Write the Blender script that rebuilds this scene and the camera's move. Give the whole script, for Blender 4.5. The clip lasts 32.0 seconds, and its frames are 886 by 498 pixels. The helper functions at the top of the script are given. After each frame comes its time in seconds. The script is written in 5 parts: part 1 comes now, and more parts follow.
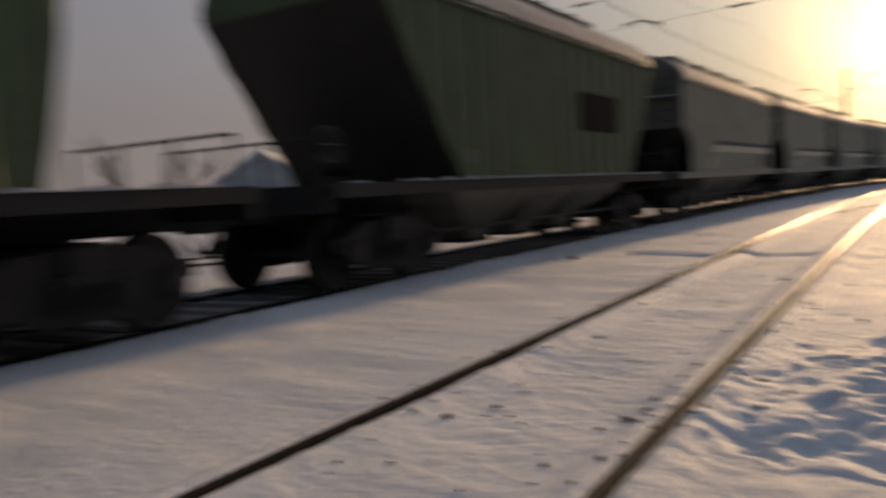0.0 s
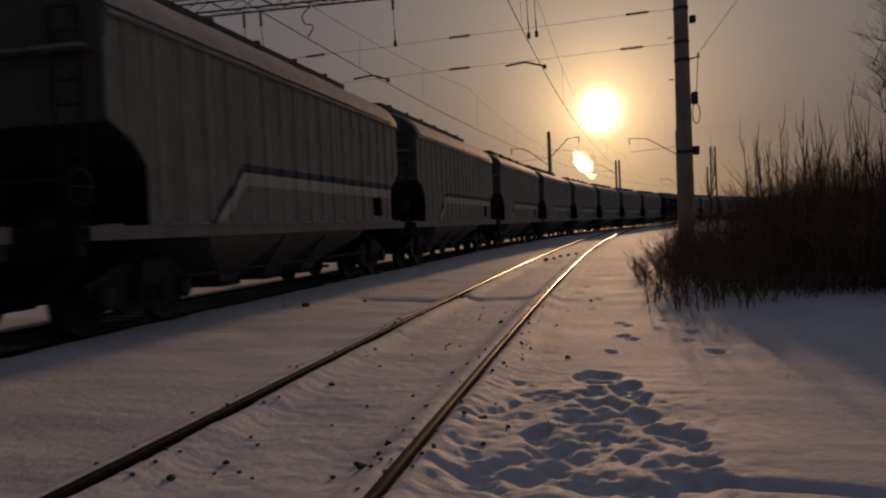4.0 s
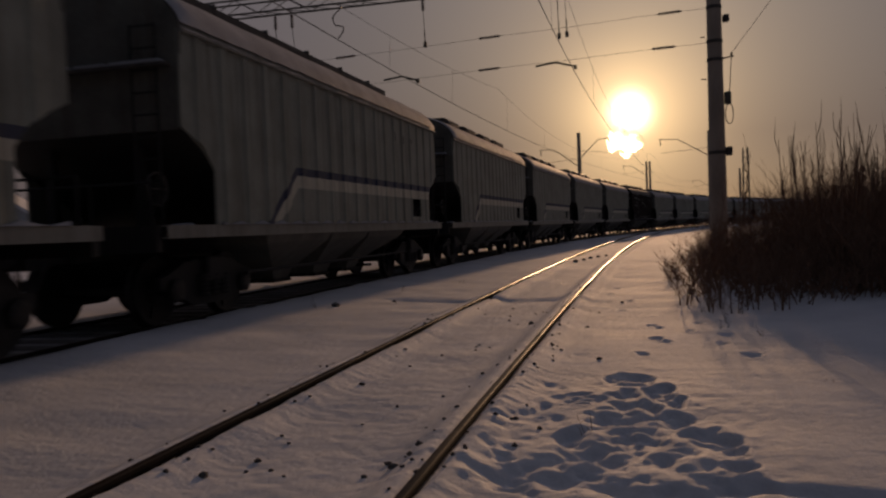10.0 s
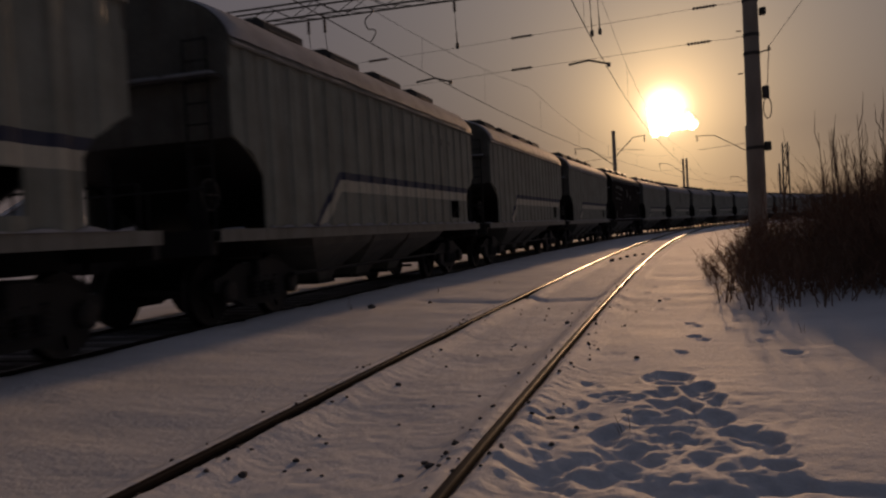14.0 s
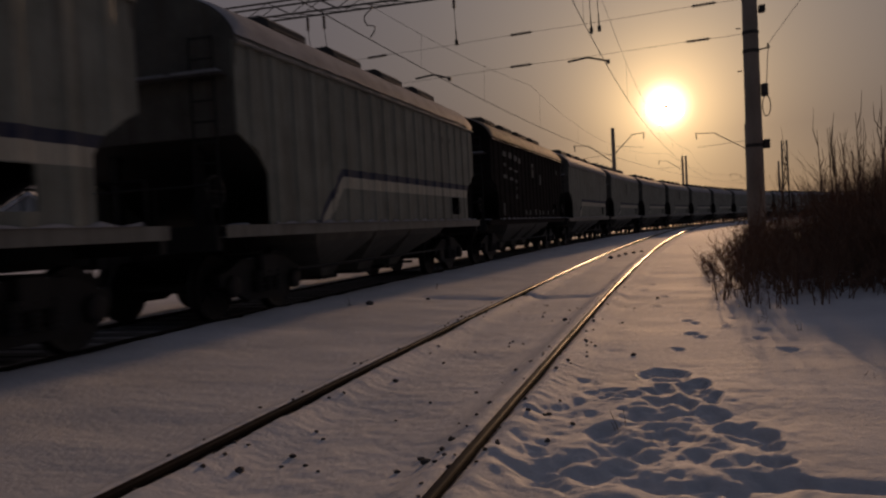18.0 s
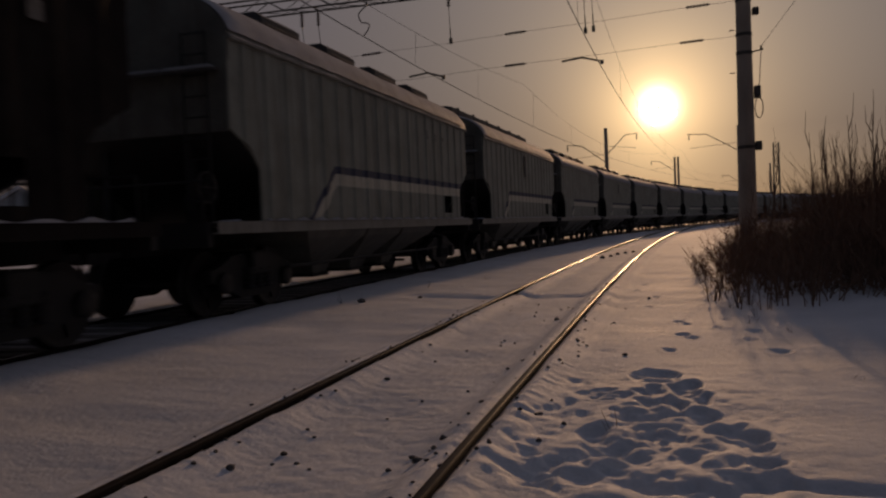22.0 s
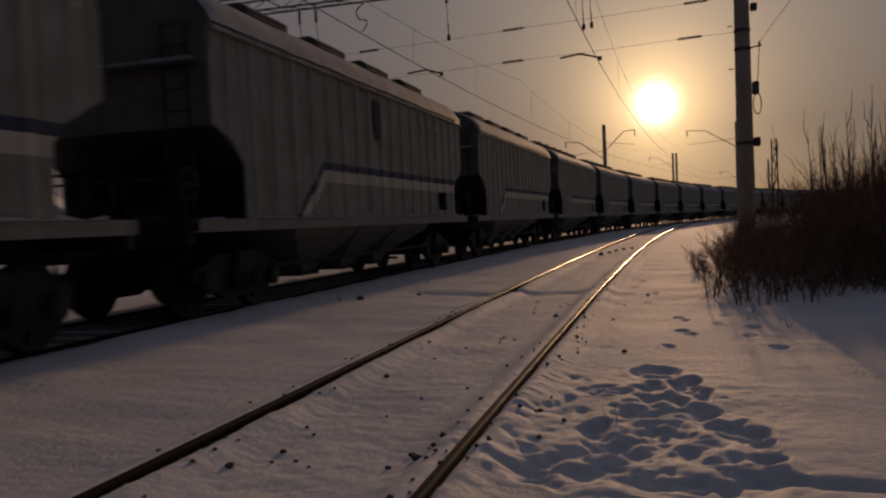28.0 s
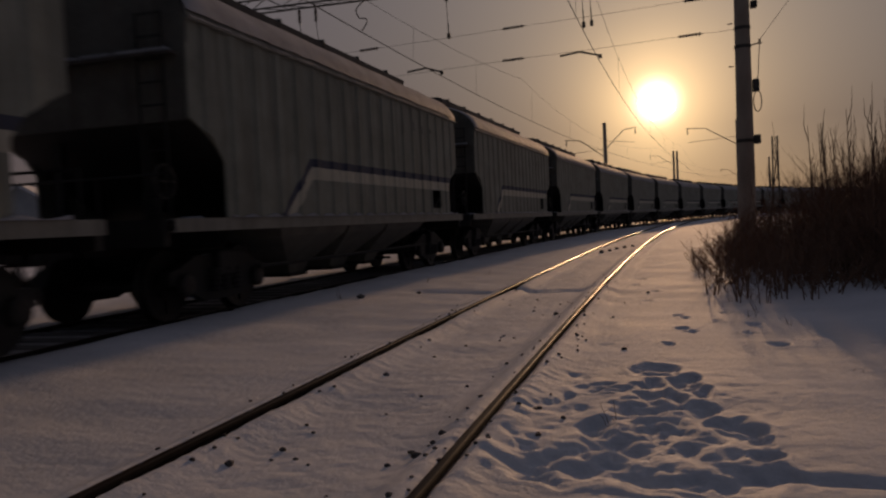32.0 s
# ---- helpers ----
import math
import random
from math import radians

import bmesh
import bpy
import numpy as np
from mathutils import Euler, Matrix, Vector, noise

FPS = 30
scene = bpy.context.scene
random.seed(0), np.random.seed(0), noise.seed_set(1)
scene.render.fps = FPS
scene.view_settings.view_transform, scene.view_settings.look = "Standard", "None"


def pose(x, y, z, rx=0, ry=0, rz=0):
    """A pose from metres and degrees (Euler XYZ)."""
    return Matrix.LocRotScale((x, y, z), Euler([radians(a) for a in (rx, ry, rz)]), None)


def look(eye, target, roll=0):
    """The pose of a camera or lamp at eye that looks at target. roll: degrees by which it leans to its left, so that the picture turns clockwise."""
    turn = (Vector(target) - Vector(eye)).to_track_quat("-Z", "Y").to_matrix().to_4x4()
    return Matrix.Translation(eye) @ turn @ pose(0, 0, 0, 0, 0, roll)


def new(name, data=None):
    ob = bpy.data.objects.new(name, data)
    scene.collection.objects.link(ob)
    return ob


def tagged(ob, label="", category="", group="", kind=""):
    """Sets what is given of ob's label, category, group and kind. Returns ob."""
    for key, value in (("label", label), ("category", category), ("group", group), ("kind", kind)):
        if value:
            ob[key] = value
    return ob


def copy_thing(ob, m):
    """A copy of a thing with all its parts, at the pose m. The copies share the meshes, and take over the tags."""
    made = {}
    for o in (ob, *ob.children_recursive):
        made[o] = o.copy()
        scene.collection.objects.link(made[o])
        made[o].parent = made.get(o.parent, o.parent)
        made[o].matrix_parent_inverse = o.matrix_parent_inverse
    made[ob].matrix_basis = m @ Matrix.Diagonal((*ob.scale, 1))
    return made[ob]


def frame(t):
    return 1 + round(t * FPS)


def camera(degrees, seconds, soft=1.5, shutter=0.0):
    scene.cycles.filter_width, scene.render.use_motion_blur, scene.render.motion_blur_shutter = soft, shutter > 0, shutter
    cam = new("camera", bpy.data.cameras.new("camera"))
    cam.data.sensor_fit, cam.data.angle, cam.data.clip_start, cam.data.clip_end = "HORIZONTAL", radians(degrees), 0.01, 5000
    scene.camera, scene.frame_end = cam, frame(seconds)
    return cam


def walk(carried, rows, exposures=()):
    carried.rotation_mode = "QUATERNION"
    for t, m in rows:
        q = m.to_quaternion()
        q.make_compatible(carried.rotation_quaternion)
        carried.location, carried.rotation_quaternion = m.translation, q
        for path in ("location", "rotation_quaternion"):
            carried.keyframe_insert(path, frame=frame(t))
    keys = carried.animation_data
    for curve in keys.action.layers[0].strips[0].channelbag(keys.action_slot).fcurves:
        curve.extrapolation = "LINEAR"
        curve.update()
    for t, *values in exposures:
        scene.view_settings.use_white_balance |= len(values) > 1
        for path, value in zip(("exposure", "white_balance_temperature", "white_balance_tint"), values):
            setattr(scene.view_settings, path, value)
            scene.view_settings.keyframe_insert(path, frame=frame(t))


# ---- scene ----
# Metres; z = 0 is the top of the siding's rails, y runs along the siding, the sun stands over +y.
# ---- camera ----
cam = camera(58.4, 32.0, soft=2.3, shutter=0.5)
# seconds, place, then heading, tilt and lean in degrees
PATH = [
    (0.0, 0.020, -0.030, 1.217, 30.695, -4.082, -3.241),
    (0.1, 0.020, -0.030, 1.217, 25.623, -4.578, -2.722),
    (0.2, 0.020, -0.030, 1.217, 22.688, -4.711, -2.309),
    (0.3, 0.020, -0.030, 1.217, 20.567, -4.734, -2.339),
    (0.5, 0.035, -0.041, 1.219, 17.494, -4.939, -2.803),
    (1.0, 0.026, -0.028, 1.227, 13.656, -4.054, -3.085),
    (1.5, 0.024, -0.034, 1.218, 12.848, -2.473, -3.001),
    (2.0, 0.013, -0.027, 1.223, 11.904, -1.809, -2.834),
    (2.5, 0.013, -0.026, 1.221, 11.919, -1.616, -2.731),
    (3.0, 0.020, -0.022, 1.214, 11.862, -1.592, -2.471),
    (3.5, 0.021, -0.024, 1.218, 11.505, -1.635, -2.451),
    (5.5, 0.005, -0.021, 1.211, 11.336, -1.647, -2.422),
    (6.0, 0.005, -0.015, 1.211, 11.360, -1.650, -2.382),
    (6.5, -0.008, -0.026, 1.213, 11.366, -1.684, -2.238),
    (7.0, -0.006, -0.018, 1.208, 11.342, -1.638, -2.254),
    (7.5, -0.011, -0.017, 1.205, 11.320, -1.668, -2.136),
    (8.0, 0.003, -0.031, 1.213, 11.351, -1.724, -1.967),
    (8.5, 0.004, -0.011, 1.206, 11.351, -1.709, -1.752),
    (9.0, 0.004, -0.005, 1.202, 11.352, -1.726, -1.853),
    (9.5, -0.010, -0.004, 1.210, 11.919, -1.713, -1.981),
    (10.0, -0.006, -0.004, 1.207, 13.461, -1.467, -2.276),
    (10.5, -0.003, -0.007, 1.206, 14.673, -1.215, -2.578),
    (11.0, -0.007, -0.006, 1.206, 15.224, -1.156, -2.786),
    (11.5, -0.009, 0.004, 1.205, 15.667, -1.173, -2.865),
    (12.0, -0.002, 0.005, 1.200, 15.983, -1.142, -2.957),
    (12.5, 0.001, -0.006, 1.199, 15.999, -1.166, -2.983),
    (13.0, -0.000, 0.000, 1.199, 15.990, -1.190, -3.100),
    (13.5, 0.003, -0.001, 1.199, 15.990, -1.188, -3.209),
    (14.0, 0.004, -0.005, 1.196, 16.006, -1.251, -3.146),
    (14.5, 0.004, -0.016, 1.199, 15.993, -1.295, -3.176),
    (16.5, 0.007, -0.001, 1.195, 15.961, -1.344, -2.993),
    (17.0, 0.019, -0.008, 1.199, 15.975, -1.425, -3.035),
    (17.5, 0.027, -0.003, 1.200, 15.995, -1.469, -3.000),
    (18.0, 0.019, -0.012, 1.195, 15.948, -1.491, -2.968),
    (18.5, 0.017, -0.018, 1.202, 15.901, -1.495, -2.894),
    (19.0, 0.007, -0.015, 1.201, 15.711, -1.563, -2.512),
    (19.5, 0.003, -0.016, 1.196, 15.503, -1.578, -2.048),
    (20.0, 0.006, -0.011, 1.196, 15.445, -1.582, -2.033),
    (20.5, 0.014, -0.005, 1.196, 15.415, -1.573, -2.111),
    (21.0, 0.014, -0.004, 1.197, 15.376, -1.617, -2.257),
    (21.5, 0.014, -0.005, 1.200, 15.378, -1.655, -2.285),
    (22.0, 0.011, -0.011, 1.198, 15.380, -1.637, -2.414),
    (22.5, 0.005, -0.008, 1.194, 15.352, -1.634, -2.605),
    (23.0, 0.011, -0.004, 1.197, 15.378, -1.655, -2.630),
    (23.5, 0.008, -0.006, 1.197, 15.324, -1.731, -2.447),
    (24.0, 0.017, -0.010, 1.195, 15.337, -1.757, -2.515),
    (24.5, 0.021, -0.001, 1.192, 15.300, -1.765, -2.659),
    (25.0, 0.021, -0.007, 1.198, 15.297, -1.746, -2.727),
    (25.5, 0.018, -0.010, 1.197, 15.306, -1.736, -2.776),
    (27.5, 0.004, 0.006, 1.198, 15.310, -1.819, -2.464),
    (28.0, 0.002, 0.002, 1.195, 15.273, -1.850, -2.573),
    (28.5, 0.006, 0.003, 1.195, 15.286, -1.847, -2.625),
    (29.0, 0.008, 0.005, 1.190, 15.222, -1.869, -2.573),
    (29.5, 0.011, 0.004, 1.196, 15.230, -1.864, -2.578),
    (30.0, 0.012, 0.003, 1.191, 15.210, -1.873, -2.579),
    (30.5, 0.015, 0.013, 1.193, 15.219, -1.908, -2.635),
    (31.0, 0.014, 0.013, 1.191, 15.209, -1.913, -2.658),
    (31.5, 0.013, 0.011, 1.193, 15.186, -1.964, -2.601),
    (32.0, 0.015, 0.002, 1.191, 15.343, -1.955, -2.726),
]


def aim(x, y, z, heading, tilt, lean):
    return pose(x, y, z, 90 + tilt, 0, heading) @ pose(0, 0, 0, 0, 0, lean)


EXPOSURES = [(0.0, 1.72, 6250, -4), (0.1, 1.36, 6350, -3), (0.2, 0.92, 6400, 0), (0.3, 0.48, 6430, 2), (0.4, 0.23, 6450, 4), (0.6, 0.1, 6480, 8), (1.0, 0.02, 6500, 10), (1.5, 0.08, 6500, 10), (2.2, 0.14, 6500, 10), (3.0, 0.15, 6500, 10), (32.0, 0.15, 6500, 10)]
walk(cam, [(row[0], aim(*row[1:])) for row in PATH], EXPOSURES)

# ---- light ----
SUN_HEIGHT, SUN_SIDE = 8.8, 1.0
# the bright heart of the haze lies a little below the sun itself
GLOW_HEIGHT, GLOW_SIDE = 7.6, 0.1
SUN_DIR = Vector((math.sin(radians(SUN_SIDE)) * math.cos(radians(SUN_HEIGHT)), math.cos(radians(SUN_SIDE)) * math.cos(radians(SUN_HEIGHT)), math.sin(radians(SUN_HEIGHT))))
GLOW_DIR = Vector((math.sin(radians(GLOW_SIDE)) * math.cos(radians(GLOW_HEIGHT)), math.cos(radians(GLOW_SIDE)) * math.cos(radians(GLOW_HEIGHT)), math.sin(radians(GLOW_HEIGHT))))
sun = new("sun", bpy.data.lights.new("sun", "SUN"))
sun.data.energy, sun.data.angle, sun.data.color = 1.27, radians(1.0), (1.0, 0.58, 0.31)
sun.matrix_world = look(SUN_DIR * 100, (0, 0, 0))


def make_sky():
    world = bpy.data.worlds.new("winter_sky")
    scene.world = world
    world.use_nodes = True
    nt = world.node_tree
    nt.nodes.clear()
    N, L = nt.nodes.new, nt.links.new

    def maths(op, a, b=None):
        n = N("ShaderNodeMath")
        n.operation = op
        for i, v in enumerate((a, b)):
            if v is None:
                continue
            if isinstance(v, (int, float)):
                n.inputs[i].default_value = v
            else:
                L(v, n.inputs[i])
        return n.outputs[0]

    sky = N("ShaderNodeTexSky")
    sky.sky_type, sky.sun_disc = "NISHITA", False
    sky.sun_elevation, sky.sun_rotation = radians(SUN_HEIGHT), radians(SUN_SIDE)
    sky.dust_density, sky.air_density, sky.ozone_density = 1.5, 1.0, 2.0
    # thin winter haze: greys the clear sky
    coords = N("ShaderNodeTexCoord")
    grey = N("ShaderNodeMixRGB")
    # the haze thins out overhead, by the height of the view above the horizon
    split = N("ShaderNodeSeparateXYZ")
    L(coords.outputs["Generated"], split.inputs[0])
    thin = N("ShaderNodeMapRange")
    thin.inputs["From Min"].default_value, thin.inputs["From Max"].default_value = 0.10, 0.95
    thin.inputs["To Min"].default_value, thin.inputs["To Max"].default_value = 0.97, 0.66
    L(split.outputs[2], thin.inputs["Value"])
    L(thin.outputs[0], grey.inputs[0])
    L(sky.outputs[0], grey.inputs[1])
    # the sun's aureole in the haze, by the angle from the sun
    dot = N("ShaderNodeVectorMath")
    dot.operation = "DOT_PRODUCT"
    norm = N("ShaderNodeVectorMath")
    norm.operation = "NORMALIZE"
    L(coords.outputs["Generated"], norm.inputs[0])
    L(norm.outputs[0], dot.inputs[0])
    dot.inputs[1].default_value = GLOW_DIR
    angle = maths("MULTIPLY", maths("ARCCOSINE", maths("MINIMUM", dot.outputs["Value"], 0.9999999)), 57.2958)
    # warm and bright towards the sun, cooler and dimmer away from it
    away = N("ShaderNodeMapRange")
    away.interpolation_type = "LINEAR"
    away.inputs["From Min"].default_value, away.inputs["From Max"].default_value = 40.0, 150.0
    L(angle, away.inputs["Value"])
    veil = N("ShaderNodeMixRGB")
    veil.inputs[1].default_value, veil.inputs[2].default_value = (*HAZE, 1), (*HAZE_AWAY, 1)
    L(away.outputs[0], veil.inputs[0])
    L(veil.outputs[0], grey.inputs[2])
    total = grey.outputs[0]
    for width, power, amount, tint in GLOW:
        fall = maths("EXPONENT", maths("MULTIPLY", maths("POWER", maths("DIVIDE", angle, width), power), -1.0))
        add = N("ShaderNodeMixRGB")
        add.blend_type = "ADD"
        mul = N("ShaderNodeMixRGB")
        mul.blend_type = "MULTIPLY"
        mul.inputs[0].default_value = 1.0
        mul.inputs[1].default_value = (*tint, 1)
        comb = N("ShaderNodeCombineXYZ")
        for i in range(3):
            L(maths("MULTIPLY", fall, amount), comb.inputs[i])
        L(comb.outputs[0], mul.inputs[2])
        add.inputs[0].default_value = 1.0
        L(total, add.inputs[1])
        L(mul.outputs[0], add.inputs[2])
        total = add.outputs[0]
    back = N("ShaderNodeBackground")
    back.inputs["Strength"].default_value = 0.1
    L(total, back.inputs["Color"])
    out = N("ShaderNodeOutputWorld")
    L(back.outputs[0], out.inputs["Surface"])


# width in degrees, exponent, amount, tint
HAZE, HAZE_AWAY = (0.80, 0.585, 0.615), (0.10, 0.115, 0.16)
GLOW = [(1.05, 2.0, 34.0, (1.0, 0.90, 0.66)), (2.9, 1.25, 11.0, (1.0, 0.64, 0.25)), (5.6, 1.2, 3.2, (1.0, 0.60, 0.33))]
make_sky()

# ---- materials ----
def material(name, dark, light, scale=4.0, fine=60.0, rough=(0.6, 0.8), metal=0.0, bump=0.3, depth=0.01, stretch=(1, 1, 1), extra=None, random_shift=0.0, spec=0.5):
    """A surface whose colour wanders between two tones at a large and a fine scale, with a fine relief."""
    m = bpy.data.materials.new(name)
    m.use_nodes = True
    nt = m.node_tree
    N, L = nt.nodes.new, nt.links.new
    bsdf = nt.nodes["Principled BSDF"]
    coords = N("ShaderNodeTexCoord")
    mapping = N("ShaderNodeMapping")
    mapping.inputs["Scale"].default_value = stretch
    L(coords.outputs["Object"], mapping.inputs["Vector"])
    large, small = N("ShaderNodeTexNoise"), N("ShaderNodeTexNoise")
    large.inputs["Scale"].default_value, small.inputs["Scale"].default_value = scale, fine
    large.inputs["Detail"].default_value, small.inputs["Detail"].default_value = 5, 3
    for n in (large, small):
        L(mapping.outputs[0], n.inputs["Vector"])
    blend = N("ShaderNodeMath")
    blend.operation = "MULTIPLY_ADD"
    L(small.outputs["Fac"], blend.inputs[0])
    blend.inputs[1].default_value = 0.35
    half = N("ShaderNodeMath")
    half.operation = "MULTIPLY_ADD"
    L(large.outputs["Fac"], half.inputs[0])
    half.inputs[1].default_value, half.inputs[2].default_value = 1.3, -0.32
    L(half.outputs[0], blend.inputs[2])
    last = blend.outputs[0]
    if random_shift:
        info = N("ShaderNodeObjectInfo")
        shift = N("ShaderNodeMath")
        shift.operation = "MULTIPLY_ADD"
        L(info.outputs["Random"], shift.inputs[0])
        shift.inputs[1].default_value = random_shift
        L(last, shift.inputs[2])
        last = shift.outputs[0]
    ramp = N("ShaderNodeMapRange")
    ramp.inputs["From Min"].default_value, ramp.inputs["From Max"].default_value = 0.2, 0.85 + random_shift
    L(last, ramp.inputs["Value"])
    tone = N("ShaderNodeMixRGB")
    tone.inputs[1].default_value, tone.inputs[2].default_value = (*dark, 1), (*light, 1)
    L(ramp.outputs[0], tone.inputs[0])
    colour = tone.outputs[0]
    if extra:
        colour = extra(nt, coords, colour, small)
    L(colour, bsdf.inputs["Base Color"])
    gloss = N("ShaderNodeMapRange")
    gloss.inputs["To Min"].default_value, gloss.inputs["To Max"].default_value = rough
    L(large.outputs["Fac"], gloss.inputs["Value"])
    L(gloss.outputs[0], bsdf.inputs["Roughness"])
    bsdf.inputs["Metallic"].default_value = metal
    bsdf.inputs["Specular IOR Level"].default_value = spec
    if bump:
        relief = N("ShaderNodeBump")
        relief.inputs["Strength"].default_value, relief.inputs["Distance"].default_value = bump, depth
        L(small.outputs["Fac"], relief.inputs["Height"])
        if nt.nodes.get("crust"):
            L(nt.nodes["crust"].outputs[0], relief.inputs["Normal"])
        L(relief.outputs[0], bsdf.inputs["Normal"])
    return m


def node_math(nt, op, a, b=None, c=None):
    n = nt.nodes.new("ShaderNodeMath")
    n.operation = op
    for i, v in enumerate((a, b, c)):
        if v is None:
            continue
        if isinstance(v, (int, float)):
            n.inputs[i].default_value = v
        else:
            nt.links.new(v, n.inputs[i])
    return n.outputs[0]


def node_mix(nt, fac, a, b):
    n = nt.nodes.new("ShaderNodeMixRGB")
    for i, v in enumerate((fac, a, b)):
        if isinstance(v, (int, float)):
            n.inputs[i].default_value = v
        elif isinstance(v, tuple):
            n.inputs[i].default_value = (*v, 1)
        else:
            nt.links.new(v, n.inputs[i])
    return n.outputs[0]


def livery(nt, coords, colour, small):
    """Blue and cream bands that rise on a slant near the front end and run to the rear, with rain streaks over all."""
    xyz = nt.nodes.new("ShaderNodeSeparateXYZ")
    nt.links.new(coords.outputs["Object"], xyz.inputs[0])
    y, z = xyz.outputs[1], xyz.outputs[2]
    M = lambda *a: node_math(nt, *a)
    u = M("ADD", M("SUBTRACT", y, M("MULTIPLY", M("SUBTRACT", z, 1.38), 1.21)), 4.02)
    blue = M("MULTIPLY", M("MULTIPLY", M("GREATER_THAN", u, 0.0), M("LESS_THAN", z, 2.33)), M("MAXIMUM", M("GREATER_THAN", z, 2.19), M("LESS_THAN", u, 0.2)))
    cream = M("MULTIPLY", M("MULTIPLY", M("GREATER_THAN", u, 0.2), M("LESS_THAN", z, 2.19)), M("MAXIMUM", M("GREATER_THAN", z, 1.98), M("LESS_THAN", u, 0.48)))
    worn = M("MULTIPLY_ADD", small.outputs["Fac"], 0.3, 0.75)
    colour = node_mix(nt, M("MULTIPLY", blue, worn), colour, (0.02, 0.028, 0.075))
    colour = node_mix(nt, M("MULTIPLY", cream, worn), colour, (0.62, 0.58, 0.46))
    return streaks(nt, coords, colour, small)


def streaks(nt, coords, colour, small):
    mapping = nt.nodes.new("ShaderNodeMapping")
    mapping.inputs["Scale"].default_value = (3.0, 3.0, 0.22)
    nt.links.new(coords.outputs["Object"], mapping.inputs["Vector"])
    run = nt.nodes.new("ShaderNodeTexNoise")
    run.inputs["Scale"].default_value, run.inputs["Detail"].default_value = 2.2, 6
    nt.links.new(mapping.outputs[0], run.inputs["Vector"])
    amount = nt.nodes.new("ShaderNodeMapRange")
    amount.inputs["From Min"].default_value, amount.inputs["From Max"].default_value = 0.45, 0.75
    amount.inputs["To Max"].default_value = 0.55
    nt.links.new(run.outputs["Fac"], amount.inputs["Value"])
    return node_mix(nt, amount.outputs[0], colour, (0.09, 0.075, 0.06))


def snow_crust(nt, coords, colour, small):
    """Patchy crust: a coarser relief under the fine one, and faint grey dirt."""
    crumb = nt.nodes.new("ShaderNodeTexNoise")
    crumb.inputs["Scale"].default_value, crumb.inputs["Detail"].default_value, crumb.inputs["Roughness"].default_value = 11, 6, 0.66
    nt.links.new(coords.outputs["Object"], crumb.inputs["Vector"])
    relief = nt.nodes.new("ShaderNodeBump")
    relief.name = "crust"
    relief.inputs["Strength"].default_value, relief.inputs["Distance"].default_value = 0.5, 0.028
    nt.links.new(crumb.outputs["Fac"], relief.inputs["Height"])
    dirt = nt.nodes.new("ShaderNodeMapRange")
    dirt.inputs["From Min"].default_value, dirt.inputs["From Max"].default_value, dirt.inputs["To Max"].default_value = 0.60, 0.78, 0.4
    nt.links.new(crumb.outputs["Fac"], dirt.inputs["Value"])
    return node_mix(nt, dirt.outputs[0], colour, (0.42, 0.40, 0.40))


SNOW = material("snow", (0.62, 0.63, 0.66), (0.80, 0.80, 0.82), scale=0.9, fine=34, rough=(0.68, 0.86), bump=0.2, depth=0.012, spec=0.26, extra=snow_crust)
SNOW.node_tree.nodes["Principled BSDF"].inputs["Subsurface Weight"].default_value = 0.5
SNOW.node_tree.nodes["Principled BSDF"].inputs["Subsurface Radius"].default_value = (1.0, 1.0, 1.0)
SNOW.node_tree.nodes["Principled BSDF"].inputs["Subsurface Scale"].default_value = 0.05
ROOF_SNOW = material("roof_snow", (0.25, 0.255, 0.275), (0.46, 0.465, 0.49), scale=1.4, fine=25, rough=(0.6, 0.8), bump=0.4, depth=0.012, spec=0.3)
ROOF_GRIME = material("grimy_roof_snow", (0.06, 0.052, 0.046), (0.19, 0.17, 0.155), scale=1.4, fine=25, rough=(0.6, 0.8), bump=0.4, depth=0.012, spec=0.3)
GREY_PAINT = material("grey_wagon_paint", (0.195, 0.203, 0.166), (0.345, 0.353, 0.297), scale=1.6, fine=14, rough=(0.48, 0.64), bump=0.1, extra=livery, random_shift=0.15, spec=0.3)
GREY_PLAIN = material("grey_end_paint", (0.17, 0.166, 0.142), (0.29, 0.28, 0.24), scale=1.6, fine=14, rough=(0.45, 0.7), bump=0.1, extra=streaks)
# end walls: grime, plus the ends' shade put into a darker grey
END_GRIME_SHADE = material("grimy_shaded_end_paint", (0.085, 0.083, 0.073), (0.185, 0.18, 0.155), scale=1.6, fine=14, rough=(0.6, 0.8), bump=0.1, extra=streaks, spec=0.2)
DARK_PAINT = material("dark_wagon_paint", (0.012, 0.010, 0.0095), (0.032, 0.026, 0.023), scale=1.6, fine=14, rough=(0.7, 0.9), bump=0.1, spec=0.06)
GREEN_PAINT = material("green_wagon_paint", (0.032, 0.052, 0.024), (0.085, 0.122, 0.047), scale=1.1, fine=12, rough=(0.5, 0.75), bump=0.1, extra=streaks)
# near-black: grime, and shade painted onto slope plates, ladders and handrails
UNDERFRAME = material("underframe_grime_and_shade", (0.008, 0.0075, 0.007), (0.026, 0.023, 0.020), scale=3, fine=40, rough=(0.6, 0.85), bump=0.3)
# hopper paint: the plain wagon grey toned darker, with streaks
HOPPER_PAINT = material("hopper_paint", (0.085, 0.081, 0.068), (0.20, 0.19, 0.155), scale=2, fine=25, rough=(0.6, 0.85), bump=0.2, extra=streaks)
WHEEL_STEEL = material("wheel_steel", (0.014, 0.012, 0.011), (0.042, 0.036, 0.031), scale=6, fine=60, rough=(0.5, 0.7), metal=0.3, bump=0.1)
